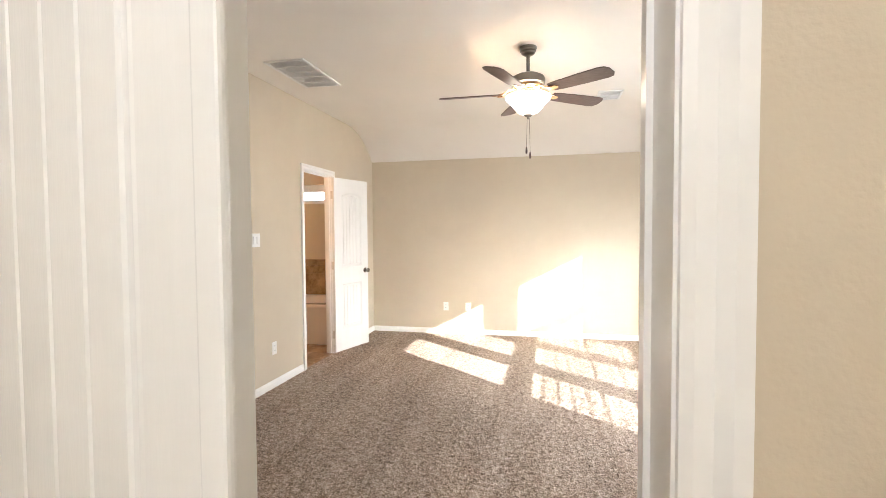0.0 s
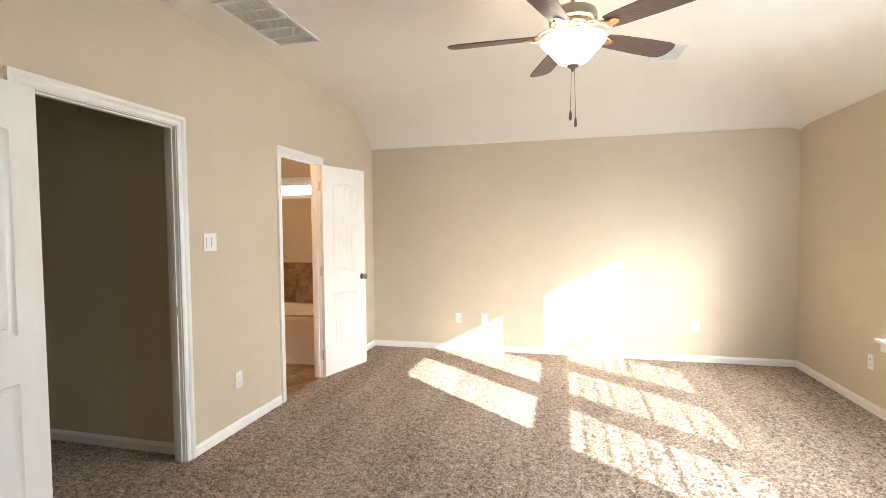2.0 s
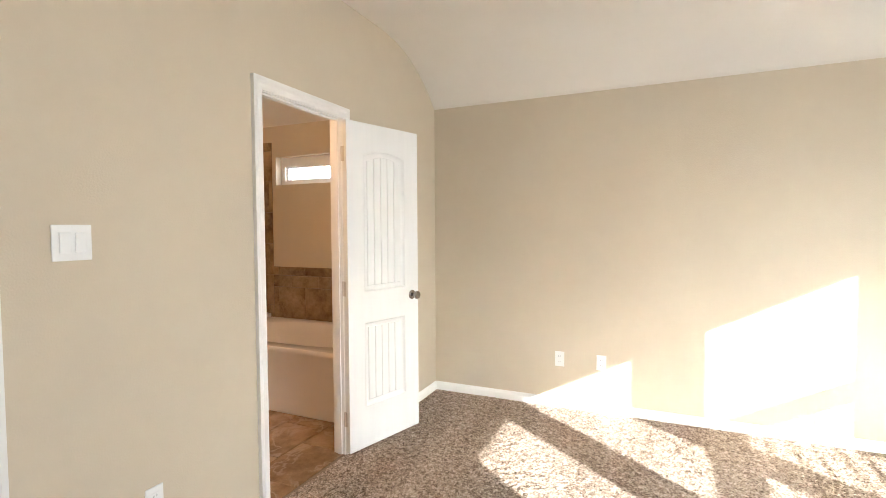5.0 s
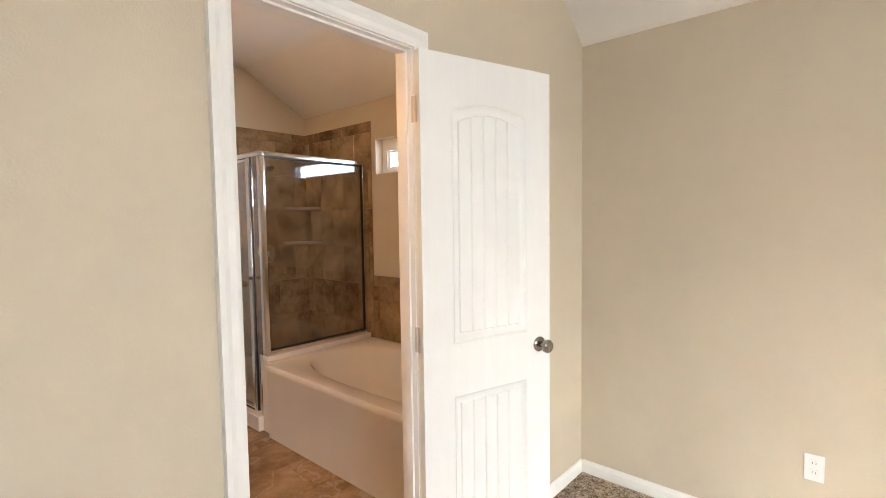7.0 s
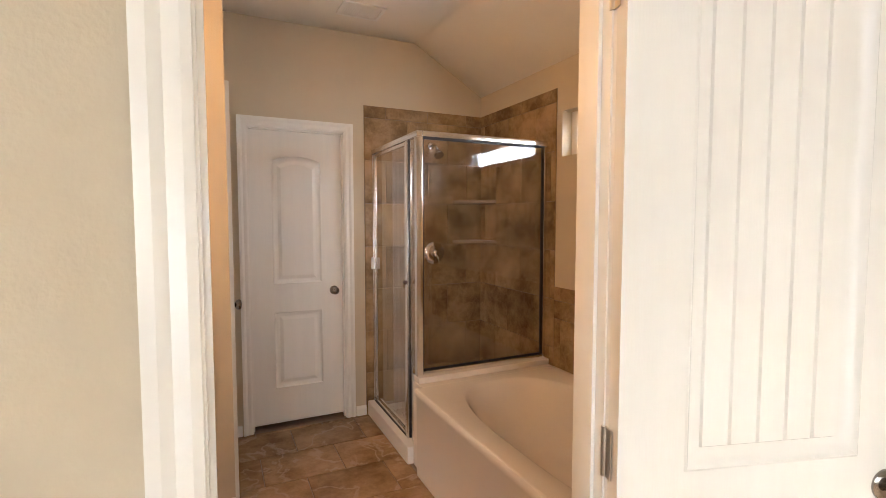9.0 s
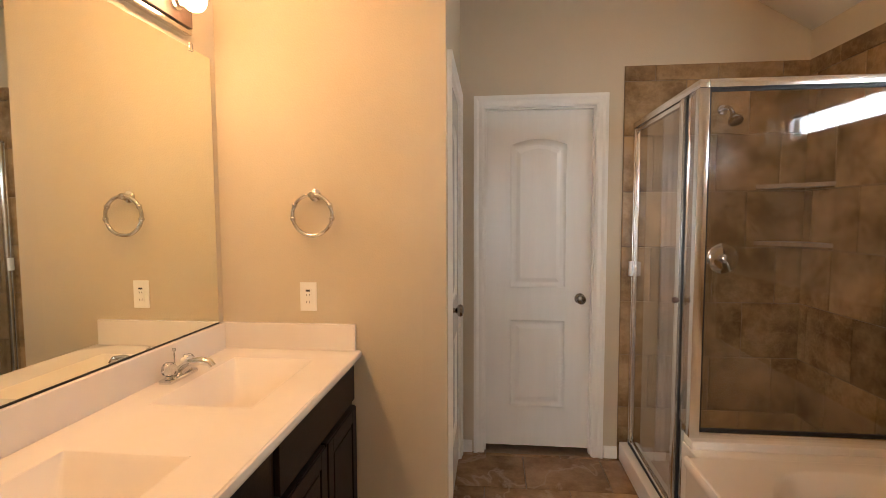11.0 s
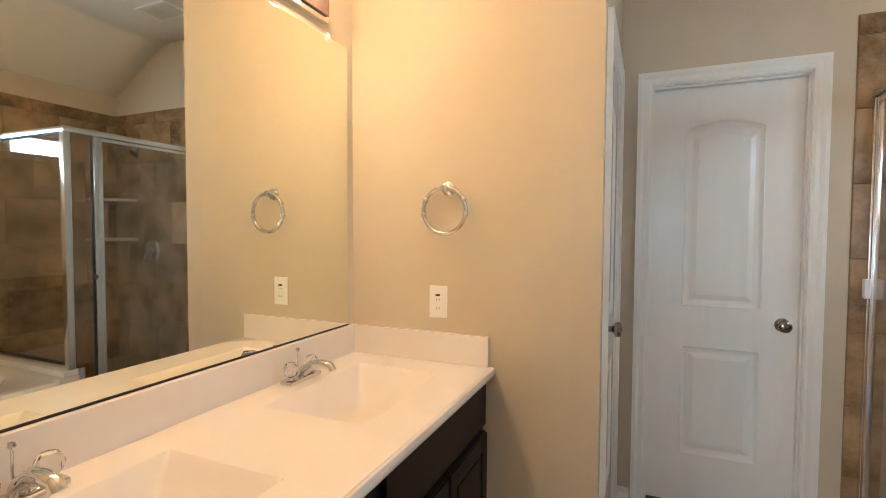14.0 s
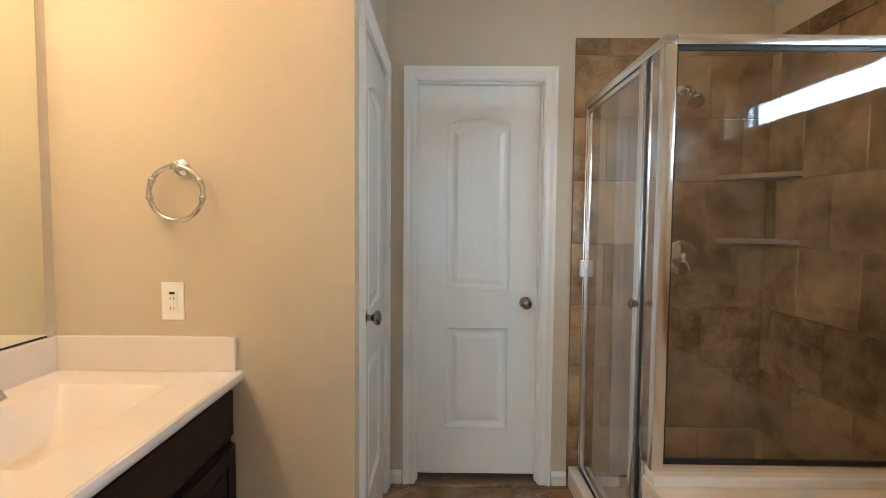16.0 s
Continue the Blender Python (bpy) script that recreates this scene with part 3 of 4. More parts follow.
# ---- windows of the bedroom ----
def bedroom_window(name, ya, yb):
    w = thing(name, "white vinyl single-hung window with a lower grid added to pattern its sunlight", "window", kind="structure")
    xa, xb, z0, z1 = EAST + 0.075, EAST + 0.135, 0.575, 2.05
    ring = lambda y0, y1, za, zb, t, d0, d1: [box(bm, d0, d1, *q) for bm in (bmesh.new(),) for q in ((y0, y0 + t, za, zb), (y1 - t, y1, za, zb), (y0 + t, y1 - t, za, za + t), (y0 + t, y1 - t, zb - t, zb))][0]
    part("window_frame", ring(ya, yb, z0, z1, 0.026, xa, xb), M["vinyl"], w)
    mid = 1.265
    part("meeting_rail", B(xa + 0.004, xa + 0.054, ya + 0.026, yb - 0.026, mid - 0.043, mid + 0.043, bevel=0.004), M["vinyl"], w)
    for nm, za, zb, d in (("upper_sash", mid + 0.043, z1 - 0.026, 0.030), ("lower_sash", z0 + 0.026, mid - 0.043, 0.005)):
        sash = part(nm, ring(ya + 0.026, yb - 0.026, za, zb, 0.026, xa + d, xa + d + 0.022), M["vinyl"], w)
        pane = part("pane", B(xa + d + 0.009, xa + d + 0.013, ya + 0.052, yb - 0.052, za + 0.026, zb - 0.026), M["glass"], sash)
        pane.visible_shadow = False
        # Bars added so the lower sash casts a lattice into the sun patches.
        if nm == "lower_sash":
            bm = bmesh.new()
            for k in range(1, 4):
                y = ya + 0.052 + (yb - ya - 0.104) * k / 4
                box(bm, xa + d + 0.004, xa + d + 0.008, y - 0.008, y + 0.008, za + 0.026, zb - 0.026)
            part("sun_pattern_bars", bm, M["vinyl"], sash)
            for k in range(1, 9):
                z = za + 0.026 + (zb - za - 0.052) * k / 9
                part("sun_pattern_rail", B(xa + d + 0.0005, xa + d + 0.0035, ya + 0.052, yb - 0.052, z - (0.010 if k == 4 else 0.0055), z + (0.010 if k == 4 else 0.0055)), M["vinyl"], sash)
    part("window_sill", B(EAST - 0.045, EAST + 0.075, ya - 0.05, yb + 0.05, z0 - 0.022, z0 + 0.003, bevel=0.004), M["trim"], w, "white painted window stool")
    part("apron", B(EAST - 0.016, EAST - 0.001, ya - 0.03, yb + 0.03, z0 - 0.085, z0 - 0.022, bevel=0.003), M["trim"], w)
    # blind in the recess
    blind = thing("window_blind", "white horizontal slat blind lowered with open slats", "blind", pose(EAST + 0.040, (ya + yb) / 2, 0), group="bedroom blinds")
    hw = (yb - ya) / 2 - 0.008
    part("valance", B(-0.062, -0.045, -hw - 0.03, hw + 0.03, 1.965, 2.055, bevel=0.005), M["plastic"], blind, "white wooden valance")
    part("headrail", B(-0.028, 0.028, -hw, hw, 2.005, 2.045), M["plastic"], blind)
    me = mesh_of("slat", B(-0.0125, 0.0125, -hw, hw, -0.0009, 0.0009), M["plastic"])
    z = 0.635
    while z < 1.99:
        s = new("slat", me)
        s.parent = blind
        s.matrix_basis = pose(0, 0, z, 0, -24, 0)
        z += 0.0445
    part("bottom_rail", B(-0.026, 0.026, -hw, hw, 0.585, 0.602, bevel=0.003), M["plastic"], blind)
    for y in (-hw * 0.62, hw * 0.62):
        part("ladder_cord", tube(bmesh.new(), [(0, y, 0.60), (0, y, 2.005)], 0.0012, 6), M["plastic"], blind)
    return w


for i, (ya, yb) in enumerate(BED_WINDOWS):
    bedroom_window("window_%d" % (i + 1), ya, yb)

# small high window over the tub
w = thing("window_4", "small high white vinyl picture window over the tub", "window", kind="structure")
bm = bmesh.new()
for q in ((-1.74, -1.69, 1.82, 2.095), (-0.68, -0.63, 1.82, 2.095), (-1.69, -0.68, 1.82, 1.862), (-1.69, -0.68, 2.005, 2.095)):
    box(bm, q[0], q[1], FAR + 0.075, FAR + 0.13, q[2], q[3])
part("window_frame", bm, M["vinyl"], w)
bm = bmesh.new()
for q in ((-1.69, -1.672, 1.862, 2.005), (-0.698, -0.68, 1.862, 2.005), (-1.672, -0.698, 1.862, 1.878), (-1.672, -0.698, 1.989, 2.005)):
    box(bm, q[0], q[1], FAR + 0.092, FAR + 0.118, q[2], q[3])
part("sash", bm, M["vinyl"], w)
pane = part("pane", B(-1.672, -0.698, FAR + 0.10, FAR + 0.104, 1.878, 1.989), M["glass"], w)
pane.visible_shadow = False


# ---- bedroom things ----
def ceiling_fan():
    cx, cy = 2.29, 4.25
    fan = thing("ceiling_fan", "pewter ceiling fan with five dark blades and lit frosted bowl", "ceiling fan", pose(cx, cy, CEIL - 2.785))
    part("canopy", L([(0.0, 2.790), (0.062, 2.790), (0.062, 2.772), (0.058, 2.768), (0.058, 2.755), (0.051, 2.750), (0.048, 2.738), (0.037, 2.730), (0.018, 2.722), (0, 2.722)]), M["pewter"], fan, smooth=35)
    part("downrod", tube(bmesh.new(), [(0, 0, 2.58), (0, 0, 2.73)], 0.013, 16), M["pewter"], fan, smooth=40)
    part("motor_housing", L([(0, 2.605), (0.03, 2.60), (0.075, 2.590), (0.112, 2.572), (0.122, 2.552), (0.122, 2.520), (0.112, 2.512), (0, 2.512)], 40), M["pewter"], fan, smooth=35)
    plate = part("vent_ring", L([(0.100, 2.512), (0.098, 2.495), (0.080, 2.478), (0.062, 2.470), (0, 2.470)], 40), M["lit_metal"], fan, "metal vent ring with gold lamplight put into its colour", smooth=35)
    for k in range(14):
        a = math.tau * k / 14
        part("slot", B(-0.004, 0.004, -0.010, 0.010, -0.002, 0.002, m=pose(0.088 * math.cos(a), 0.088 * math.sin(a), 2.485, 0, 45, math.degrees(a))), M["slot"], plate)
    part("switch_housing", L([(0.062, 2.470), (0.060, 2.440), (0.075, 2.430), (0.075, 2.422), (0, 2.422)], 36), M["lit_metal"], fan, smooth=35)
    bowl = part("glass_bowl", L([(0.150, 2.436), (0.164, 2.430), (0.163, 2.416), (0.146, 2.398), (0.118, 2.372), (0.096, 2.342), (0.072, 2.318), (0.040, 2.304), (0.016, 2.302)], 48), M["shade"], fan, "lit frosted glass bowl shade", smooth=60)
    bowl.visible_shadow = False
    part("finial", L([(0.0, 2.307), (0.030, 2.305), (0.032, 2.297), (0.020, 2.287), (0.010, 2.283), (0.008, 2.272), (0, 2.267)], 24), M["pewter"], fan, smooth=40)
    for x, y, z in ((-0.012, 0.0, 2.02), (0.014, 0.004, 1.985)):
        chain = part("pull_chain", tube(bmesh.new(), [(x * 0.6, y, 2.282), (x, y, z + 0.05)], 0.0016, 6), M["nickel"], fan)
        part("pull_knob", L([(0, 0.05), (0.004, 0.048), (0.007, 0.03), (0.008, 0.012), (0.005, 0.0), (0, 0)], 12, pose(x, y, z)), M["blade"], chain, "dark wooden chain pull", smooth=50)
    for k in range(5):
        m = pose(0, 0, 2.456, 0, 0, 36 + 72 * k)
        tilt = pose(0, 0, 0, -12, 0, 0)
        half = [(0.20, 0.050), (0.26, 0.058), (0.45, 0.068), (0.60, 0.071), (0.640, 0.062), (0.660, 0.030)]
        outline = half + [(x, -y) for x, y in half[::-1]]
        put = lambda u, v, n: m @ tilt @ Vector((u, v, n))
        blade = part("blade", prism(bmesh.new(), outline, -0.003, 0.003, put), M["blade"], fan, "dark walnut fan blade")
        arm = bmesh.new()
        for s in (1, -1):
            tube(arm, [m @ Vector(p) for p in ((0.080, 0.012 * s, 0.034), (0.115, 0.026 * s, 0.028), (0.145, 0.038 * s, 0.018), (0.180, 0.040 * s, -0.004), (0.225, 0.022 * s, -0.006))], 0.006, 8)
        prism(arm, [(0.19, -0.034), (0.245, -0.020), (0.262, 0.0), (0.245, 0.020), (0.19, 0.034)], -0.008, -0.0035, put)
        part("blade_iron", arm, M["lit_metal"], blade, "curved blade bracket with gold lamplight put into its colour", smooth=40)
    return fan


ceiling_fan()


def register(name, label, x0, x1, y0, y1, z, along_y, rows, lip=0.022):
    v = thing(name, label, "air vent", pose(0, 0, z))
    bm = bmesh.new()
    for q in ((x0, x0 + lip, y0, y1), (x1 - lip, x1, y0, y1), (x0 + lip, x1 - lip, y0, y0 + lip), (x0 + lip, x1 - lip, y1 - lip, y1)):
        box(bm, *q, -0.010, 0.004, bevel=0.002)
    part("frame", bm, M["plastic"], v)
    part("backing", B(x0 + lip, x1 - lip, y0 + lip, y1 - lip, -0.001, 0.003), M["plastic"], v)
    a, b = (y0, y1) if along_y else (x0, x1)
    pitch = 0.0135
    at = a + lip + 0.008
    while at < b - lip - 0.006:
        m = pose(0, at, -0.006, 15, 0, 0) if along_y else pose(at, 0, -0.006, 0, 32, 0)
        q = (x0 + lip, x1 - lip, -0.006, 0.006) if along_y else (-0.006, 0.006, y0 + lip, y1 - lip)
        part("slat", B(*q, -0.0008, 0.0008, m=m), M["plastic"], v)
        at += pitch
    for k in range(1, rows):
        c = a + (b - a) * k / rows
        q = (x0 + lip, x1 - lip, c - 0.006, c + 0.006) if along_y else (c - 0.006, c + 0.006, y0 + lip, y1 - lip)
        part("cross_bar", B(*q, -0.011, 0.0), M["plastic"], v)
    return v


register("return_air_grille", "white metal return air grille in the ceiling", 0.265, 0.605, 4.06, 4.74, CEIL, True, 5)
register("supply_register", "white metal ceiling supply register", 2.90, 3.13, 5.52, 5.83, CEIL, True, 2)
register("bath_register", "white metal bathroom ceiling register", -2.46, -2.26, 5.87, 6.14, 2.735, True, 2)


def plate(name, label, category, m, w, h, build):
    p = thing(name, label, category, m)
    part("cover", B(-w / 2, w / 2, 0, 0.006, -h / 2, h / 2, bevel=0.0025), M["plastic"], p)
    build(p)
    for z in (-h * 0.42, h * 0.42):
        part("screw", L([(0, 0.0075), (0.003, 0.0072), (0.003, 0.005)], 10, pose(0, 0.0, z) @ pose(0, 0, 0, -90, 0, 0)), M["plastic"], p)
    return p


def sockets(p):
    for z in (-0.021, 0.021):
        s = part("socket", B(-0.016, 0.016, 0.006, 0.0085, z - 0.014, z + 0.014, bevel=0.001), M["plastic"], p)
        part("slots", box(B(-0.007, -0.005, 0.0086, 0.0092, z - 0.003, z + 0.006), 0.005, 0.007, 0.0086, 0.0092, z - 0.003, z + 0.006), M["slot"], s)


def rockers(p):
    for x in (-0.023, 0.023):
        part("rocker", B(x - 0.0165, x + 0.0165, 0.006, 0.0125, -0.033, 0.033, bevel=0.002), M["plastic"], p)


def ground_fault(p):
    s = part("socket", B(-0.0165, 0.0165, 0.006, 0.009, -0.034, 0.034, bevel=0.001), M["plastic"], p)
    part("label_bar", B(-0.009, 0.009, 0.0091, 0.0096, 0.022, 0.030), M["slot"], s)
    for z in (-0.023, 0.009):
        part("slots", box(B(-0.007, -0.005, 0.0091, 0.0097, z - 0.004, z + 0.004), 0.005, 0.007, 0.0091, 0.0097, z - 0.004, z + 0.004), M["slot"], s)
    part("buttons", box(B(-0.010, 0.010, 0.009, 0.0105, -0.008, -0.004), -0.010, 0.010, 0.009, 0.0105, -0.003, 0.001), M["plastic"], s)


plate("light_switch", "white double rocker light switch on the wall", "light switch", pose(0, 4.307, 1.341, 0, 0, -90), 0.116, 0.116, rockers)
plate("wall_outlet", "white duplex outlet between the doorways", "outlet", pose(0, 4.553, 0.356, 0, 0, -90), 0.07, 0.115, sockets)
for x in (1.054, 1.361, 3.581):
    plate("wall_outlet", "white duplex outlet low on the sunlit wall", "outlet", pose(x, FAR, 0.374, 0, 0, 180), 0.07, 0.115, sockets)
plate("wall_outlet", "white duplex outlet under the window", "outlet", pose(EAST, 5.90, 0.374, 0, 0, 90), 0.07, 0.115, sockets)
plate("ground_fault_outlet", "white bathroom outlet with test buttons above the counter", "outlet", pose(RING_X, 4.621, 1.080, 0, 0, -90), 0.072, 0.122, ground_fault)

# ---- unseen dome added to brighten the hall ----
hl = thing("hall_fill_dome", "unseen white glass dome added to brighten the hall", "ceiling light", pose(2.35, -0.35, 2.60))
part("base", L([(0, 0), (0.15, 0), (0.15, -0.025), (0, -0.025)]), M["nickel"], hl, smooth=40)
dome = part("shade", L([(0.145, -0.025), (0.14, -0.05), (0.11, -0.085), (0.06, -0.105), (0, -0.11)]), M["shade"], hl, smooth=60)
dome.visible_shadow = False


# ---- vanity ----
CT, SPLASH, CF = 0.855, 0.967, 4.836
VX0, VX1 = RING_X, -0.33
BASINS = ((-1.722, -1.235), (-0.950, -0.463))
BY = (4.365, 4.69)


def countertop():
    c = thing("countertop", "white cultured marble vanity top with two sunken basins", "countertop")
    bm = bmesh.new()
    xs = [VX0 + 0.001, BASINS[0][0], BASINS[0][1], BASINS[1][0], BASINS[1][1], VX1]
    ys = [MIRROR_Y + 0.002, BY[0], BY[1], CF]
    for i in range(5):
        for j in range(3):
            if j == 1 and i in (1, 3):
                continue
            v = [bm.verts.new((x, y, CT)) for x, y in ((xs[i], ys[j]), (xs[i + 1], ys[j]), (xs[i + 1], ys[j + 1]), (xs[i], ys[j + 1]))]
            bm.faces.new(v)
    edge = [(CF, CT), (CF + 0.008, CT - 0.004), (CF + 0.011, CT - 0.012), (CF + 0.011, CT - 0.024), (CF + 0.006, CT - 0.032), (CF - 0.02, CT - 0.034)]
    rows = [[bm.verts.new((x, y, z)) for y, z in edge] for x in (xs[0], xs[-1])]
    for i in range(len(edge) - 1):
        bm.faces.new((rows[0][i], rows[1][i], rows[1][i + 1], rows[0][i + 1]))
    vs = [bm.verts.new((xs[-1], y, z)) for y, z in ((ys[0], CT), (CF, CT), (CF, CT - 0.034), (ys[0], CT - 0.034))]
    bm.faces.new(vs)
    bmesh.ops.remove_doubles(bm, verts=bm.verts, dist=0.0005)
    part("slab", bm, M["marble"], c, smooth=40)
    for xa, xb in BASINS:
        bm = bmesh.new()
        levels = [(0.0, 0.0), (0.004, 0.003), (0.010, 0.012), (0.085, 0.112), (0.110, 0.130), (0.150, 0.136)]
        rings = []
        for d, z in levels:
            dx, dy = d * 1.25, d * 0.78
            rad = 0.004 + d * 0.35
            pts = []
            for qx, qy, a0 in ((xb - dx - rad, BY[1] - dy - rad, 0), (xa + dx + rad, BY[1] - dy - rad, 90), (xa + dx + rad, BY[0] + dy + rad, 180), (xb - dx - rad, BY[0] + dy + rad, 270)):
                for s in range(5):
                    a = radians(a0 + 22.5 * s)
                    pts.append((qx + rad * math.cos(a), qy + rad * math.sin(a)))
            rings.append([bm.verts.new((x, y, CT - z)) for x, y in pts])
        for a, b in zip(rings, rings[1:]):
            for i in range(len(a)):
                j = (i + 1) % len(a)
                bm.faces.new((a[i], a[j], b[j], b[i]))
        bm.faces.new(rings[-1])
        basin = part("basin", bm, M["marble"], c, "rectangular basin with sloping sides", smooth=28)
        part("drain", L([(0, 0.004), (0.018, 0.004), (0.022, 0.002), (0.022, 0)], 24, pose((xa + xb) / 2, sum(BY) / 2, CT - 0.136)), M["chrome"], basin, "chrome drain", smooth=40)
    part("backsplash", B(VX0 + 0.022, VX1, MIRROR_Y + 0.001, MIRROR_Y + 0.021, CT, SPLASH, bevel=0.003), M["marble"], c)
    part("side_splash", B(VX0 + 0.001, VX0 + 0.021, MIRROR_Y + 0.001, CF - 0.012, CT, SPLASH, bevel=0.003), M["marble"], c)


countertop()


def cabinet_door(parent, name, x0, x1, z0, z1, y):
    d = part(name, B(x0, x1, y, y + 0.019, z0, z1, bevel=0.002), M["espresso"], parent)
    if z1 - z0 > 0.2:
        bm = bmesh.new()
        i = 0.055
        for q in ((x0 + 0.003, x0 + i, z0 + 0.003, z1 - 0.003), (x1 - i, x1 - 0.003, z0 + 0.003, z1 - 0.003), (x0 + i, x1 - i, z0 + 0.003, z0 + i), (x0 + i, x1 - i, z1 - i, z1 - 0.003)):
            box(bm, q[0], q[1], y + 0.019, y + 0.026, q[2], q[3], bevel=0.002)
        part("door_frame", bm, M["espresso"], d)
        part("raised_panel", B(x0 + i + 0.012, x1 - i - 0.012, y + 0.019, y + 0.025, z0 + i + 0.012, z1 - i - 0.012, bevel=0.004), M["espresso"], d)
    return d


FRONT = CF - 0.033
for k in range(2):
    xa = VX0 + 0.004 + k * (VX1 - VX0 - 0.02) / 2
    xb = xa + (VX1 - VX0 - 0.02) / 2 - 0.002
    cab = thing("vanity_cabinet", "dark espresso wood vanity cabinet under the white countertop", "cabinet", group="vanity cabinets")
    bm = B(xa, xb, MIRROR_Y + 0.02, FRONT - 0.020, 0.09, 0.65)
    for q in ((xa, xa + 0.018), (xb - 0.018, xb)):
        box(bm, *q, MIRROR_Y + 0.02, FRONT - 0.020, 0.65, CT - 0.034)
    part("body", bm, M["espresso"], cab)
    part("face_frame", B(xa, xb, FRONT - 0.020, FRONT - 0.002, 0.09, CT - 0.034), M["espresso"], cab)
    part("toe_kick", B(xa, xb, MIRROR_Y + 0.02, FRONT - 0.08, 0, 0.09), M["espresso"], cab)
    w3 = (xb - xa - 0.06) / 2
    for s in range(2):
        a = xa + 0.024 + s * (w3 + 0.012)
        cabinet_door(cab, "door", a, a + w3, 0.13, 0.63, FRONT - 0.001)
    cabinet_door(cab, "drawer_front", xa + 0.024, xb - 0.024, 0.655, 0.80, FRONT - 0.001)

mirror = thing("vanity_mirror", "large frameless wall mirror above the vanity", "mirror")
part("glass", B(VX0 + 0.045, VX1, MIRROR_Y + 0.001, MIRROR_Y + 0.006, SPLASH + 0.004, 2.062), M["mirror"], mirror)
for x in (-1.70, -1.08, -0.45):
    part("clip", B(x - 0.009, x + 0.009, MIRROR_Y + 0.001, MIRROR_Y + 0.011, 2.050, 2.079, bevel=0.002), M["acrylic"], mirror, "clear plastic mirror clip")
part("bottom_channel", B(VX0 + 0.045, VX1, MIRROR_Y + 0.0065, MIRROR_Y + 0.009, SPLASH + 0.0005, SPLASH + 0.0055), M["black"], mirror, "thin dark mirror edge")


def faucet(x):
    f = thing("faucet", "chrome centreset faucet with clear acrylic knobs", "faucet", pose(x, 4.305, CT) @ Matrix.Scale(0.98, 4), group="vanity faucets")
    part("base", B(-0.078, 0.078, -0.024, 0.024, 0, 0.016, bevel=0.007), M["chrome"], f, smooth=50)
    pts = [(0, 0.0, 0.012), (0, 0.012, 0.034), (0, 0.045, 0.056), (0, 0.085, 0.064), (0, 0.118, 0.060), (0, 0.128, 0.046)]
    part("spout", tube(bmesh.new(), pts, lambda q: 0.019 - 0.006 * q, 16), M["chrome"], f, smooth=60)
    for s in (-0.052, 0.052):
        part("stem", L([(0, 0.014), (0.017, 0.014), (0.013, 0.024), (0.008, 0.030), (0, 0.030)], 20, pose(s, 0, 0)), M["chrome"], f, smooth=40)
        knob = []
        for i in range(9):
            q = i / 8
            knob.append((0.012 + 0.014 * math.sin(math.pi * min(1, 0.15 + q * 0.78)), 0.030 + 0.040 * q))
        part("handle", L([(0, 0.030)] + knob + [(0, 0.070)], 10, pose(s, 0, 0)), M["acrylic"], f, "clear faceted acrylic knob")
    part("lift_rod", tube(bmesh.new(), [(0, -0.016, 0.012), (0, -0.016, 0.098)], 0.0028, 8), M["chrome"], f)
    part("lift_knob", L([(0, 0.108), (0.006, 0.107), (0.0075, 0.100), (0.004, 0.096), (0, 0.096)], 14, pose(0, -0.016, 0)), M["chrome"], f, smooth=40)


for xa, xb in BASINS:
    faucet((xa + xb) / 2 + 0.012)

ring = thing("towel_ring", "chrome towel ring on the wall beside the mirror", "towel ring", pose(RING_X, 4.659, 1.505))
part("rosette", L([(0, 0), (0.026, 0), (0.026, 0.006), (0.018, 0.011), (0.011, 0.014), (0.011, 0.036), (0.015, 0.040), (0.013, 0.050), (0, 0.053)], 24, pose(0, 0, 0, 0, 90, 0)), M["chrome"], ring, smooth=40)
loop = [(0.040, 0.084 * math.sin(math.tau * i / 48), -0.082 + 0.084 * math.cos(math.tau * i / 48)) for i in range(48)]
part("loop", tube(bmesh.new(), loop, 0.008, 12, closed=True), M["chrome"], ring, smooth=60)

for a in (62, 100, -62, -100):
    q = radians(a)
    part("bead", L([(0.012 * math.sin(math.pi * i / 10), -0.012 * math.cos(math.pi * i / 10)) for i in range(11)], 16, pose(0.040, 0.084 * math.sin(q), -0.082 + 0.084 * math.cos(q))), M["chrome"], ring, smooth=60)

bar = thing("vanity_light", "bronze and chrome light bar with lit clear globe bulbs", "wall lamp")
part("back_plate", B(-1.675, -0.545, MIRROR_Y + 0.001, MIRROR_Y + 0.030, 2.096, 2.216, bevel=0.004), M["aluminium"], bar)
part("edge_strip", B(-1.665, -0.555, MIRROR_Y + 0.031, MIRROR_Y + 0.040, 2.116, 2.196, bevel=0.002), M["blade"], bar, "dark bronze strip")
for bx in VANITY_BULBS:
    part("socket", L([(0, 0), (0.030, 0), (0.030, 0.010), (0.022, 0.014), (0.022, 0.028), (0.018, 0.031), (0, 0.031)], 24, pose(bx, MIRROR_Y + 0.040, 2.176, -90, 0, 0)), M["chrome"], bar, smooth=40)
    g = [(0.016 + 0.0, 0.0)] + [(0.041 * math.sin(a), 0.048 - 0.041 * math.cos(a)) for a in np.linspace(0.45, math.pi, 14)]
    bulb = part("bulb", L(g, 28, pose(bx, MIRROR_Y + 0.066, 2.176, -90, 0, 0)), M["bulb"], bar, "lit globe bulb", smooth=60)
    bulb.visible_shadow = False


# ---- tub ----
TX0, TX1, TY0, TY1, TZ = -1.788, BATH_X - 0.004, 6.125, FAR - 0.004, 0.50


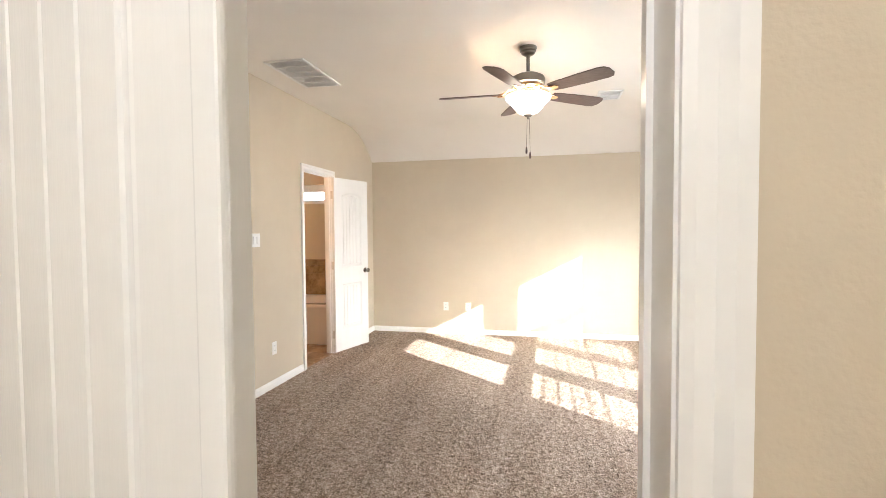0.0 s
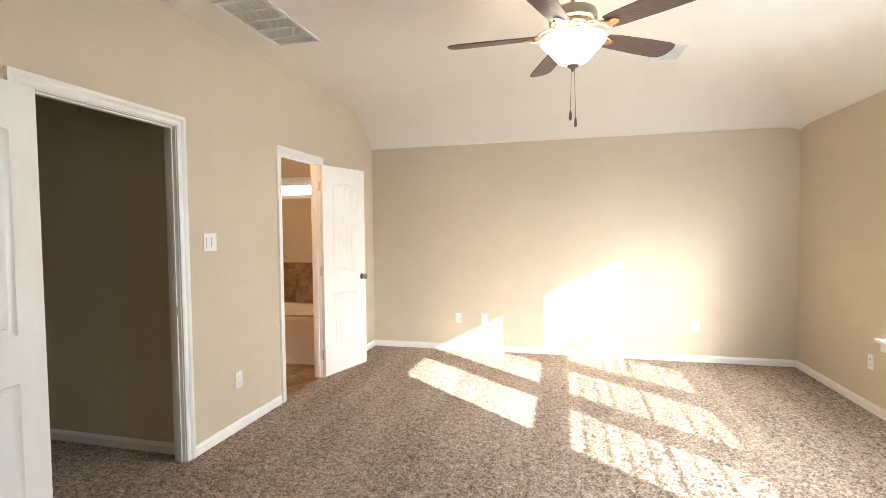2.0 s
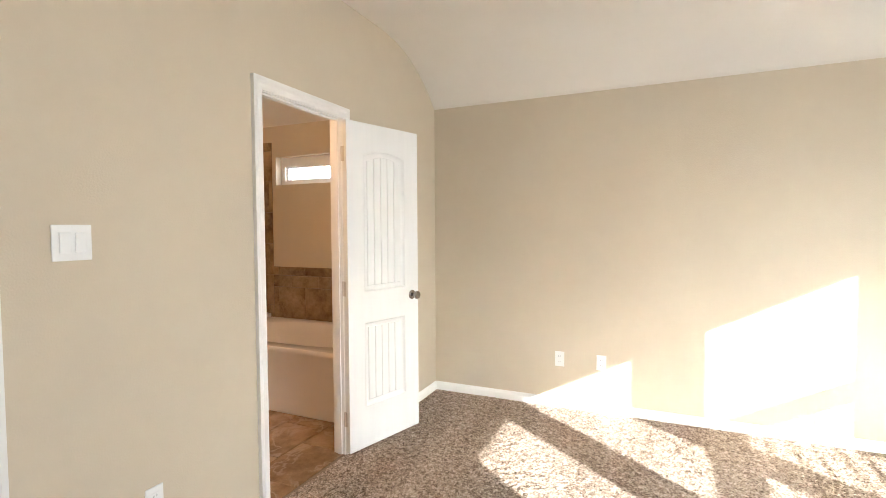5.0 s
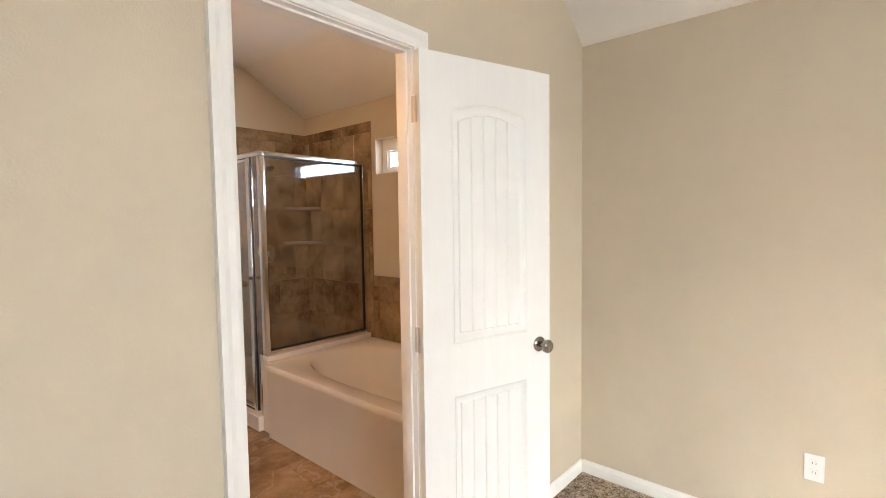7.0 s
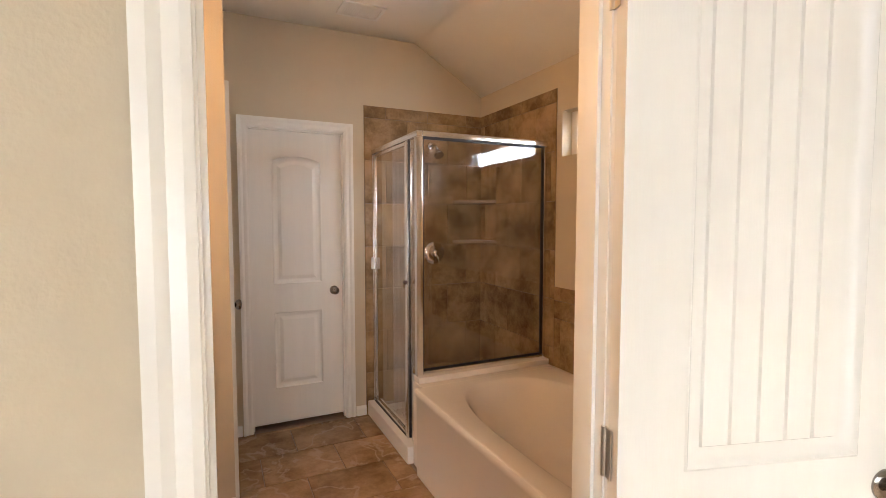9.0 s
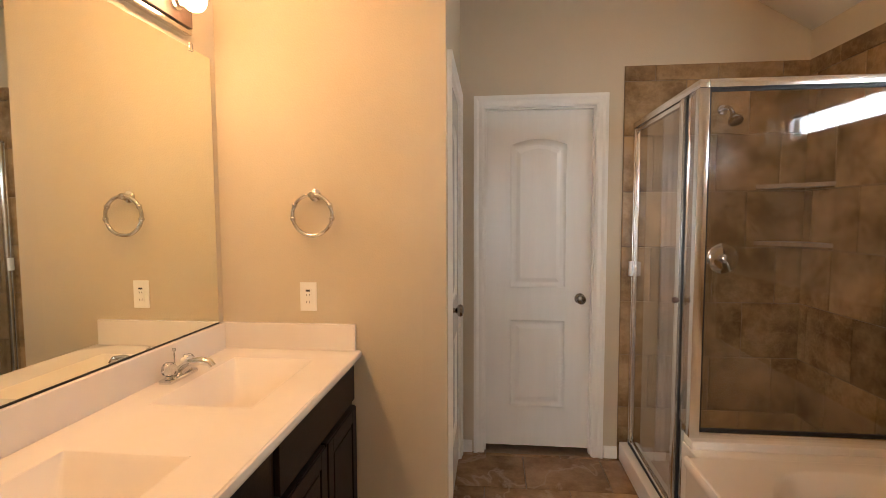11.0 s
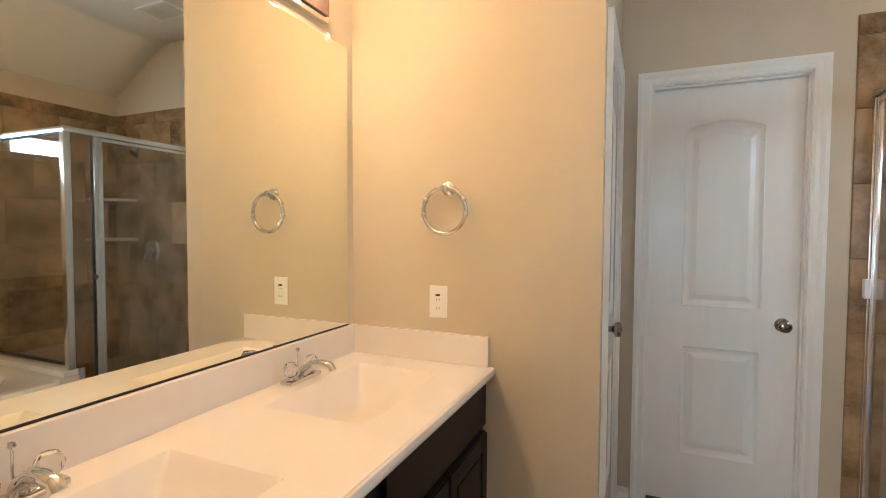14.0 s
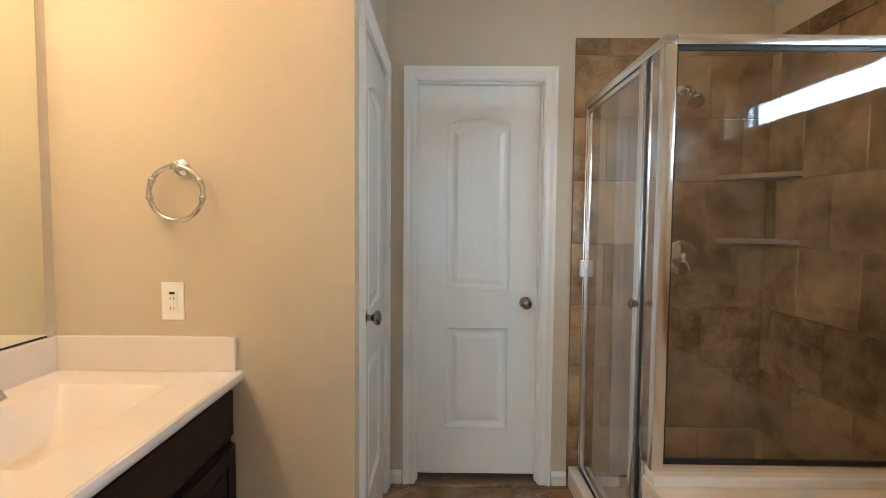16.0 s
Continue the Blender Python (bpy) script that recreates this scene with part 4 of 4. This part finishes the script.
def bathtub():
    tub = thing("bathtub", "white acrylic garden tub with oval bowl and plain apron", "bathtub")
    bm = bmesh.new()
    cx, cy, seg = (TX0 + TX1) / 2 - 0.02, (TY0 + TY1) / 2 + 0.005, 96
    levels = [(0.765, 0.375, 0.0), (0.758, 0.368, -0.004), (0.745, 0.355, -0.020), (0.69, 0.325, -0.09), (0.63, 0.29, -0.25), (0.55, 0.24, -0.36), (0.40, 0.17, -0.395), (0.12, 0.06, -0.40)]
    rings = []
    edge = []
    for i in range(seg):
        a = math.tau * i / seg
        c, s = math.cos(a), math.sin(a)
        k = min(((TX1 - 0.012 - cx) if c > 0 else (cx - TX0 - 0.012)) / max(abs(c), 1e-6), ((TY1 - 0.012 - cy) if s > 0 else (cy - TY0 - 0.012)) / max(abs(s), 1e-6))
        edge.append(bm.verts.new((cx + c * k, cy + s * k, TZ)))
    rings.append(edge)
    for a_, b_, z in levels:
        ring = []
        for i in range(seg):
            a = math.tau * i / seg
            c, s = math.cos(a), math.sin(a)
            e = 2.9
            r = (abs(c / a_) ** e + abs(s / b_) ** e) ** (-1 / e)
            ring.append(bm.verts.new((cx + c * r, cy + s * r, TZ + z)))
        rings.append(ring)
    for a, b in zip(rings, rings[1:]):
        for i in range(seg):
            j = (i + 1) % seg
            bm.faces.new((a[i], a[j], b[j], b[i]))
    bm.faces.new(rings[-1])
    part("deck_and_bowl", bm, M["tub"], tub, smooth=45)
    bm = bmesh.new()
    prof = [(TY0 + 0.012, TZ), (TY0 + 0.004, TZ - 0.003), (TY0, TZ - 0.012), (TY0, TZ - 0.040), (TY0 + 0.010, TZ - 0.052), (TY0 + 0.012, 0.0), (TY0 + 0.04, 0.0), (TY0 + 0.04, TZ - 0.01)]
    rows = [[bm.verts.new((x, y, z)) for y, z in prof] for x in (TX0, TX1)]
    for i in range(len(prof) - 1):
        bm.faces.new((rows[0][i], rows[1][i], rows[1][i + 1], rows[0][i + 1]))
    bm.faces.new(rows[0])
    bm.faces.new(rows[1])
    part("apron", bm, M["tub"], tub, smooth=40)
    bm = B(TX0 - 0.125, TX0 + 0.012, TY0 + 0.04, TY1, 0, TZ + 0.0, bevel=0.004)
    part("end_ledge", bm, M["tub"], tub)
    part("sill_strip", B(TX0 - 0.124, TX0 - 0.045, TY0 + 0.045, TY1, TZ, TZ + 0.035, bevel=0.006), M["tub"], tub)
    part("overflow", L([(0, 0.012), (0.030, 0.010), (0.034, 0.0)], 28, pose(TX1 - 0.165, cy, TZ - 0.12, 0, -80, 0)), M["chrome"], tub, smooth=40)
    part("drain", L([(0, 0.006), (0.028, 0.004), (0.030, 0)], 24, pose(TX1 - 0.55, cy, TZ - 0.399)), M["chrome"], tub, smooth=40)


bathtub()

# ---- shower ----
PX, PY, RAIL = TX0 - 0.092, 6.19, 1.930
pan = thing("shower_pan", "white shower pan with a low curb", "shower pan")
part("curb", B(WC_X + 0.012, TX0 - 0.127, PY - 0.06, PY + 0.05, 0, 0.105, bevel=0.008), M["pan"], pan)
part("floor_pan", B(WC_X + 0.012, TX0 - 0.127, PY + 0.05, FAR - 0.012, 0, 0.05), M["pan"], pan)
part("drain", L([(0, 0.004), (0.05, 0.003), (0.055, 0)], 24, pose(-2.3, 6.78, 0.05)), M["chrome"], pan)

enc = thing("shower_enclosure", "aluminium framed glass shower enclosure with hinged door", "shower enclosure")
part("header", box(B(WC_X + 0.013, PX + 0.018, PY - 0.018, PY + 0.018, RAIL - 0.032, RAIL, bevel=0.004), PX - 0.018, PX + 0.018, PY + 0.018, FAR - 0.013, RAIL - 0.032, RAIL, bevel=0.004), M["aluminium"], enc, "polished aluminium header rail", smooth=40)
part("corner_post", B(PX - 0.020, PX + 0.020, PY - 0.020, PY + 0.020, TZ + 0.035, RAIL - 0.032, bevel=0.006), M["aluminium"], enc, smooth=40)
part("lower_post", B(PX - 0.070, PX - 0.036, PY - 0.016, PY + 0.016, 0.105, TZ + 0.034, bevel=0.004), M["aluminium"], enc, smooth=40)
part("wall_jamb", B(WC_X + 0.013, WC_X + 0.036, PY - 0.016, PY + 0.016, 0.105, RAIL - 0.032, bevel=0.004), M["aluminium"], enc, smooth=40)
part("panel_jamb", B(PX - 0.014, PX + 0.014, FAR - 0.036, FAR - 0.013, TZ + 0.035, RAIL - 0.032, bevel=0.003), M["aluminium"], enc, smooth=40)
part("panel_track", B(PX - 0.016, PX + 0.016, PY + 0.020, FAR - 0.036, TZ + 0.035, TZ + 0.060, bevel=0.004), M["aluminium"], enc, smooth=40)
g = part("fixed_pane", B(PX - 0.003, PX + 0.003, PY + 0.021, FAR - 0.037, TZ + 0.058, RAIL - 0.030), M["glass"], enc, "clear fixed glass pane")
g.visible_shadow = False
bm = bmesh.new()
ya, yb, za, zb = PY + 0.021, FAR - 0.036, TZ + 0.061, RAIL - 0.033
for q in ((ya, ya + 0.008, za, zb), (yb - 0.014, yb, za, zb), (ya + 0.008, yb - 0.014, za, za + 0.010), (ya + 0.008, yb - 0.014, zb - 0.012, zb)):
    box(bm, PX - 0.006, PX + 0.006, *q)
part("gasket", bm, M["black"], enc, "black rubber gasket")
XS = PX - 0.158
part("strike_post", B(XS - 0.016, XS + 0.016, PY - 0.018, PY + 0.018, 0.105, RAIL - 0.032, bevel=0.004), M["aluminium"], enc, smooth=40)
g = part("narrow_pane", B(XS + 0.016, PX - 0.020, PY - 0.003, PY + 0.003, TZ + 0.05, RAIL - 0.030), M["glass"], enc, "narrow fixed glass pane")
g.visible_shadow = False
part("narrow_gasket", box(B(XS + 0.0165, XS + 0.024, PY - 0.006, PY + 0.006, 0.11, RAIL - 0.033), PX - 0.028, PX - 0.0205, PY - 0.006, PY + 0.006, TZ + 0.04, RAIL - 0.033), M["black"], enc)
door = part("door_frame", B(WC_X + 0.037, WC_X + 0.058, PY - 0.013, PY + 0.013, 0.115, RAIL - 0.036, bevel=0.003), M["aluminium"], enc, "aluminium shower door frame", smooth=40)
part("door_stile", B(XS - 0.038, XS - 0.018, PY - 0.013, PY + 0.013, 0.115, RAIL - 0.036, bevel=0.003), M["aluminium"], door, smooth=40)
part("bottom_rail", B(WC_X + 0.058, XS - 0.038, PY - 0.012, PY + 0.012, 0.115, 0.140, bevel=0.003), M["aluminium"], door, smooth=40)
part("top_rail", B(WC_X + 0.058, XS - 0.038, PY - 0.012, PY + 0.012, RAIL - 0.056, RAIL - 0.036, bevel=0.003), M["aluminium"], door, smooth=40)
g = part("door_pane", B(WC_X + 0.057, XS - 0.037, PY - 0.003, PY + 0.003, 0.138, RAIL - 0.054), M["glass"], door, "clear glass shower door pane")
g.visible_shadow = False
part("door_sweep", B(WC_X + 0.037, XS - 0.018, PY - 0.015, PY + 0.015, 0.1055, 0.115), M["black"], door, "black door sweep")
part("latch_knob", L([(0, 0.026), (0.009, 0.025), (0.014, 0.018), (0.012, 0.008), (0.007, 0.0), (0, 0.0)], 16, pose(XS + 0.028, PY - 0.018, 1.062, 90, 0, 0)), M["blade"], enc, "dark bronze latch knob", smooth=40)
part("hinge_block", B(WC_X + 0.030, WC_X + 0.062, PY - 0.032, PY - 0.014, 1.08, 1.16, bevel=0.004), M["plastic"], door, "pale hinge block")

valve = thing("shower_valve", "round chrome shower valve with lever handle", "shower valve", pose(WC_X + 0.013, 6.667, 1.178, 0, 90, 0))
part("escutcheon", L([(0, 0.012), (0.05, 0.011), (0.078, 0.006), (0.084, 0)], 40), M["chrome"], valve, smooth=50)
part("hub", L([(0.026, 0.010), (0.024, 0.045), (0.018, 0.050), (0, 0.052)], 28), M["chrome"], valve, smooth=40)
part("lever", tube(bmesh.new(), [(0, 0, 0.040), (0.035, 0.012, 0.046), (0.065, 0.02, 0.050)], 0.008, 10), M["chrome"], valve, smooth=60)
head = thing("shower_fixture", "chrome shower head on a bent arm", "shower fixture", pose(WC_X + 0.013, 6.64, 1.99))
part("flange", L([(0, 0.008), (0.025, 0.006), (0.028, 0)], 24, pose(0, 0, 0, 0, 90, 0)), M["chrome"], head, smooth=40)
part("arm", tube(bmesh.new(), [(0.0, 0, 0), (0.05, 0, 0.004), (0.09, 0, -0.012), (0.12, 0, -0.04)], 0.0095, 12), M["chrome"], head, smooth=60)
part("spray_head", L([(0, 0.03), (0.012, 0.03), (0.014, 0.012), (0.034, -0.02), (0.036, -0.034), (0, -0.034)], 24, pose(0.128, 0, -0.062, 0, -38, 0)), M["chrome"], head, smooth=40)

for z in (1.572, 1.264):
    flat = [(0, 0), (0.245, 0.0), (0.19, -0.065), (0.065, -0.19), (0, -0.245)]
    put = lambda u, v, n: (WC_X + 0.012 + u, FAR - 0.012 + v, z + n)
    sh = thing("corner_shelf", "stone corner shelf in the shower", "shelf", group="shower shelves")
    part("slab", prism(bmesh.new(), flat, -0.010, 0.010, put), M["shelf"], sh)


# ---- outside ----
house = thing("house", "pale sided neighbouring house with dark shingle roof", "house", pose(18, 27, -0.3))
part("wall", B(-6, 6, -4, 4, 0, 2.9), M["siding"], house)
bm = bmesh.new()
prism(bm, [(-4.5, 2.8), (4.5, 2.8), (0, 5.0)], -6.4, 6.4, lambda u, v, n: (n, u, v))
part("roof", bm, M["shingle"], house)
for x in (-4, -1, 3):
    wd = part("window", B(x - 0.5, x + 0.5, -4.04, -4.0, 0.9, 2.2), M["slot"], house)
    part("frame", box(B(x - 0.56, x - 0.5, -4.06, -4.0, 0.85, 2.25), x + 0.5, x + 0.56, -4.06, -4.0, 0.85, 2.25), M["vinyl"], wd)
fence = thing("fence", "weathered cedar board fence across the lawn", "fence", pose(9.5, 17.0, -0.3))
me = mesh_of("board", B(-0.068, 0.068, -0.009, 0.009, 0, 1.8), M["fence"])
for k in range(110):
    o = new("board", me)
    o.parent = fence
    o.matrix_basis = pose(-6 + 0.145 * k, 0, 0)
part("rail", box(B(-6, 10, 0.01, 0.05, 0.4, 0.49), -6, 10, 0.01, 0.05, 1.4, 1.49), M["fence"], fence)


# ---- tiles, piece by piece ----
TILE_MESH = {}


def tile(parent, mat, u0, u1, v0, v1, put_matrix, depth=0.008):
    """One tile between u0..u1 and v0..v1 of its surface, standing out by depth."""
    w, h = round(u1 - u0, 3), round(v1 - v0, 3)
    if w < 0.015 or h < 0.015:
        return
    key = (mat, w, h)
    if key not in TILE_MESH:
        bm = bmesh.new()
        e = 0.0025
        a = [bm.verts.new((x, y, 0)) for x, y in ((0, 0), (w, 0), (w, h), (0, h))]
        b = [bm.verts.new((x, y, depth - 0.002)) for x, y in ((0, 0), (w, 0), (w, h), (0, h))]
        c = [bm.verts.new((x, y, depth)) for x, y in ((e, e), (w - e, e), (w - e, h - e), (e, h - e))]
        for p, q in ((a, b), (b, c)):
            for i in range(4):
                j = (i + 1) % 4
                bm.faces.new((p[i], p[j], q[j], q[i]))
        bm.faces.new(c)
        TILE_MESH[key] = mesh_of("tile", bm, M[mat])
    ob = new("tile", TILE_MESH[key])
    ob.parent = parent
    ob.matrix_parent_inverse = Matrix()
    ob.matrix_basis = put_matrix @ Matrix.Translation((u0, v0, 0))
    return ob


def tiled(name, label, mat, put_matrix, w, h, tw, th, start_v=0.0, joint=0.004, phase=0.0, border=0.0):
    """A tiled field w by h with running-bond joints on a thin grout bed; border: height of a cut course on top."""
    field = thing(name, label, "tile", kind="structure")
    bed = part("grout", B(0, w, 0, h, 0.0005, 0.0045), M["grout"], field)
    bed.matrix_basis = put_matrix
    v, row = -start_v, 0
    courses = []
    while v < h - border - 1e-4:
        courses.append((max(v, 0), min(v + th, h - border)))
        v += th
    if border:
        courses.append((h - border, h))
    for va, vb in courses:
        u = -((row % 2) * tw / 2 + phase) % tw - tw
        while u < w:
            a, b = max(u, 0), min(u + tw, w)
            if b > a:
                tile(field, mat, a + joint / 2, b - joint / 2, va + joint / 2, vb - joint / 2, put_matrix @ Matrix.Translation((0, 0, 0.002)))
            u += tw
        row += 1
    return field


def axes(o, u, v, n):
    m = Matrix((u, v, n)).transposed().to_4x4()
    m.translation = o
    return m


tiled("tile_shower_side", "brown stone-look wall tile on the shower side wall", "tile", axes((WC_X, 6.122, 0), (0, 1, 0), (0, 0, 1), (1, 0, 0)), FAR - 6.122, 2.245, 0.33, 0.31, border=0.085)
tiled("tile_shower_back", "brown stone-look wall tile on the shower back wall", "tile", axes((-1.79, FAR, 0), (-1, 0, 0), (0, 0, 1), (0, -1, 0)), -1.79 - WC_X - 0.011, 2.245, 0.33, 0.31, border=0.085, phase=0.12)
tiled("tile_tub_wall", "brown stone-look wall tile above the tub", "tile", axes((BATH_X, FAR, TZ), (-1, 0, 0), (0, 0, 1), (0, -1, 0)), BATH_X + 1.788, 1.01 - TZ, 0.33, 0.31, border=0.085)
tiled("floor_tile", "brown stone-look floor tile with pale veins", "floor_tile", axes((BATH_X + 0.05, MIRROR_Y, -0.012), (0, 1, 0), (-1, 0, 0), (0, 0, 1)), 6.15 - MIRROR_Y, -WC_X + BATH_X + 0.05, 0.44, 0.335, phase=0.2, joint=0.005)
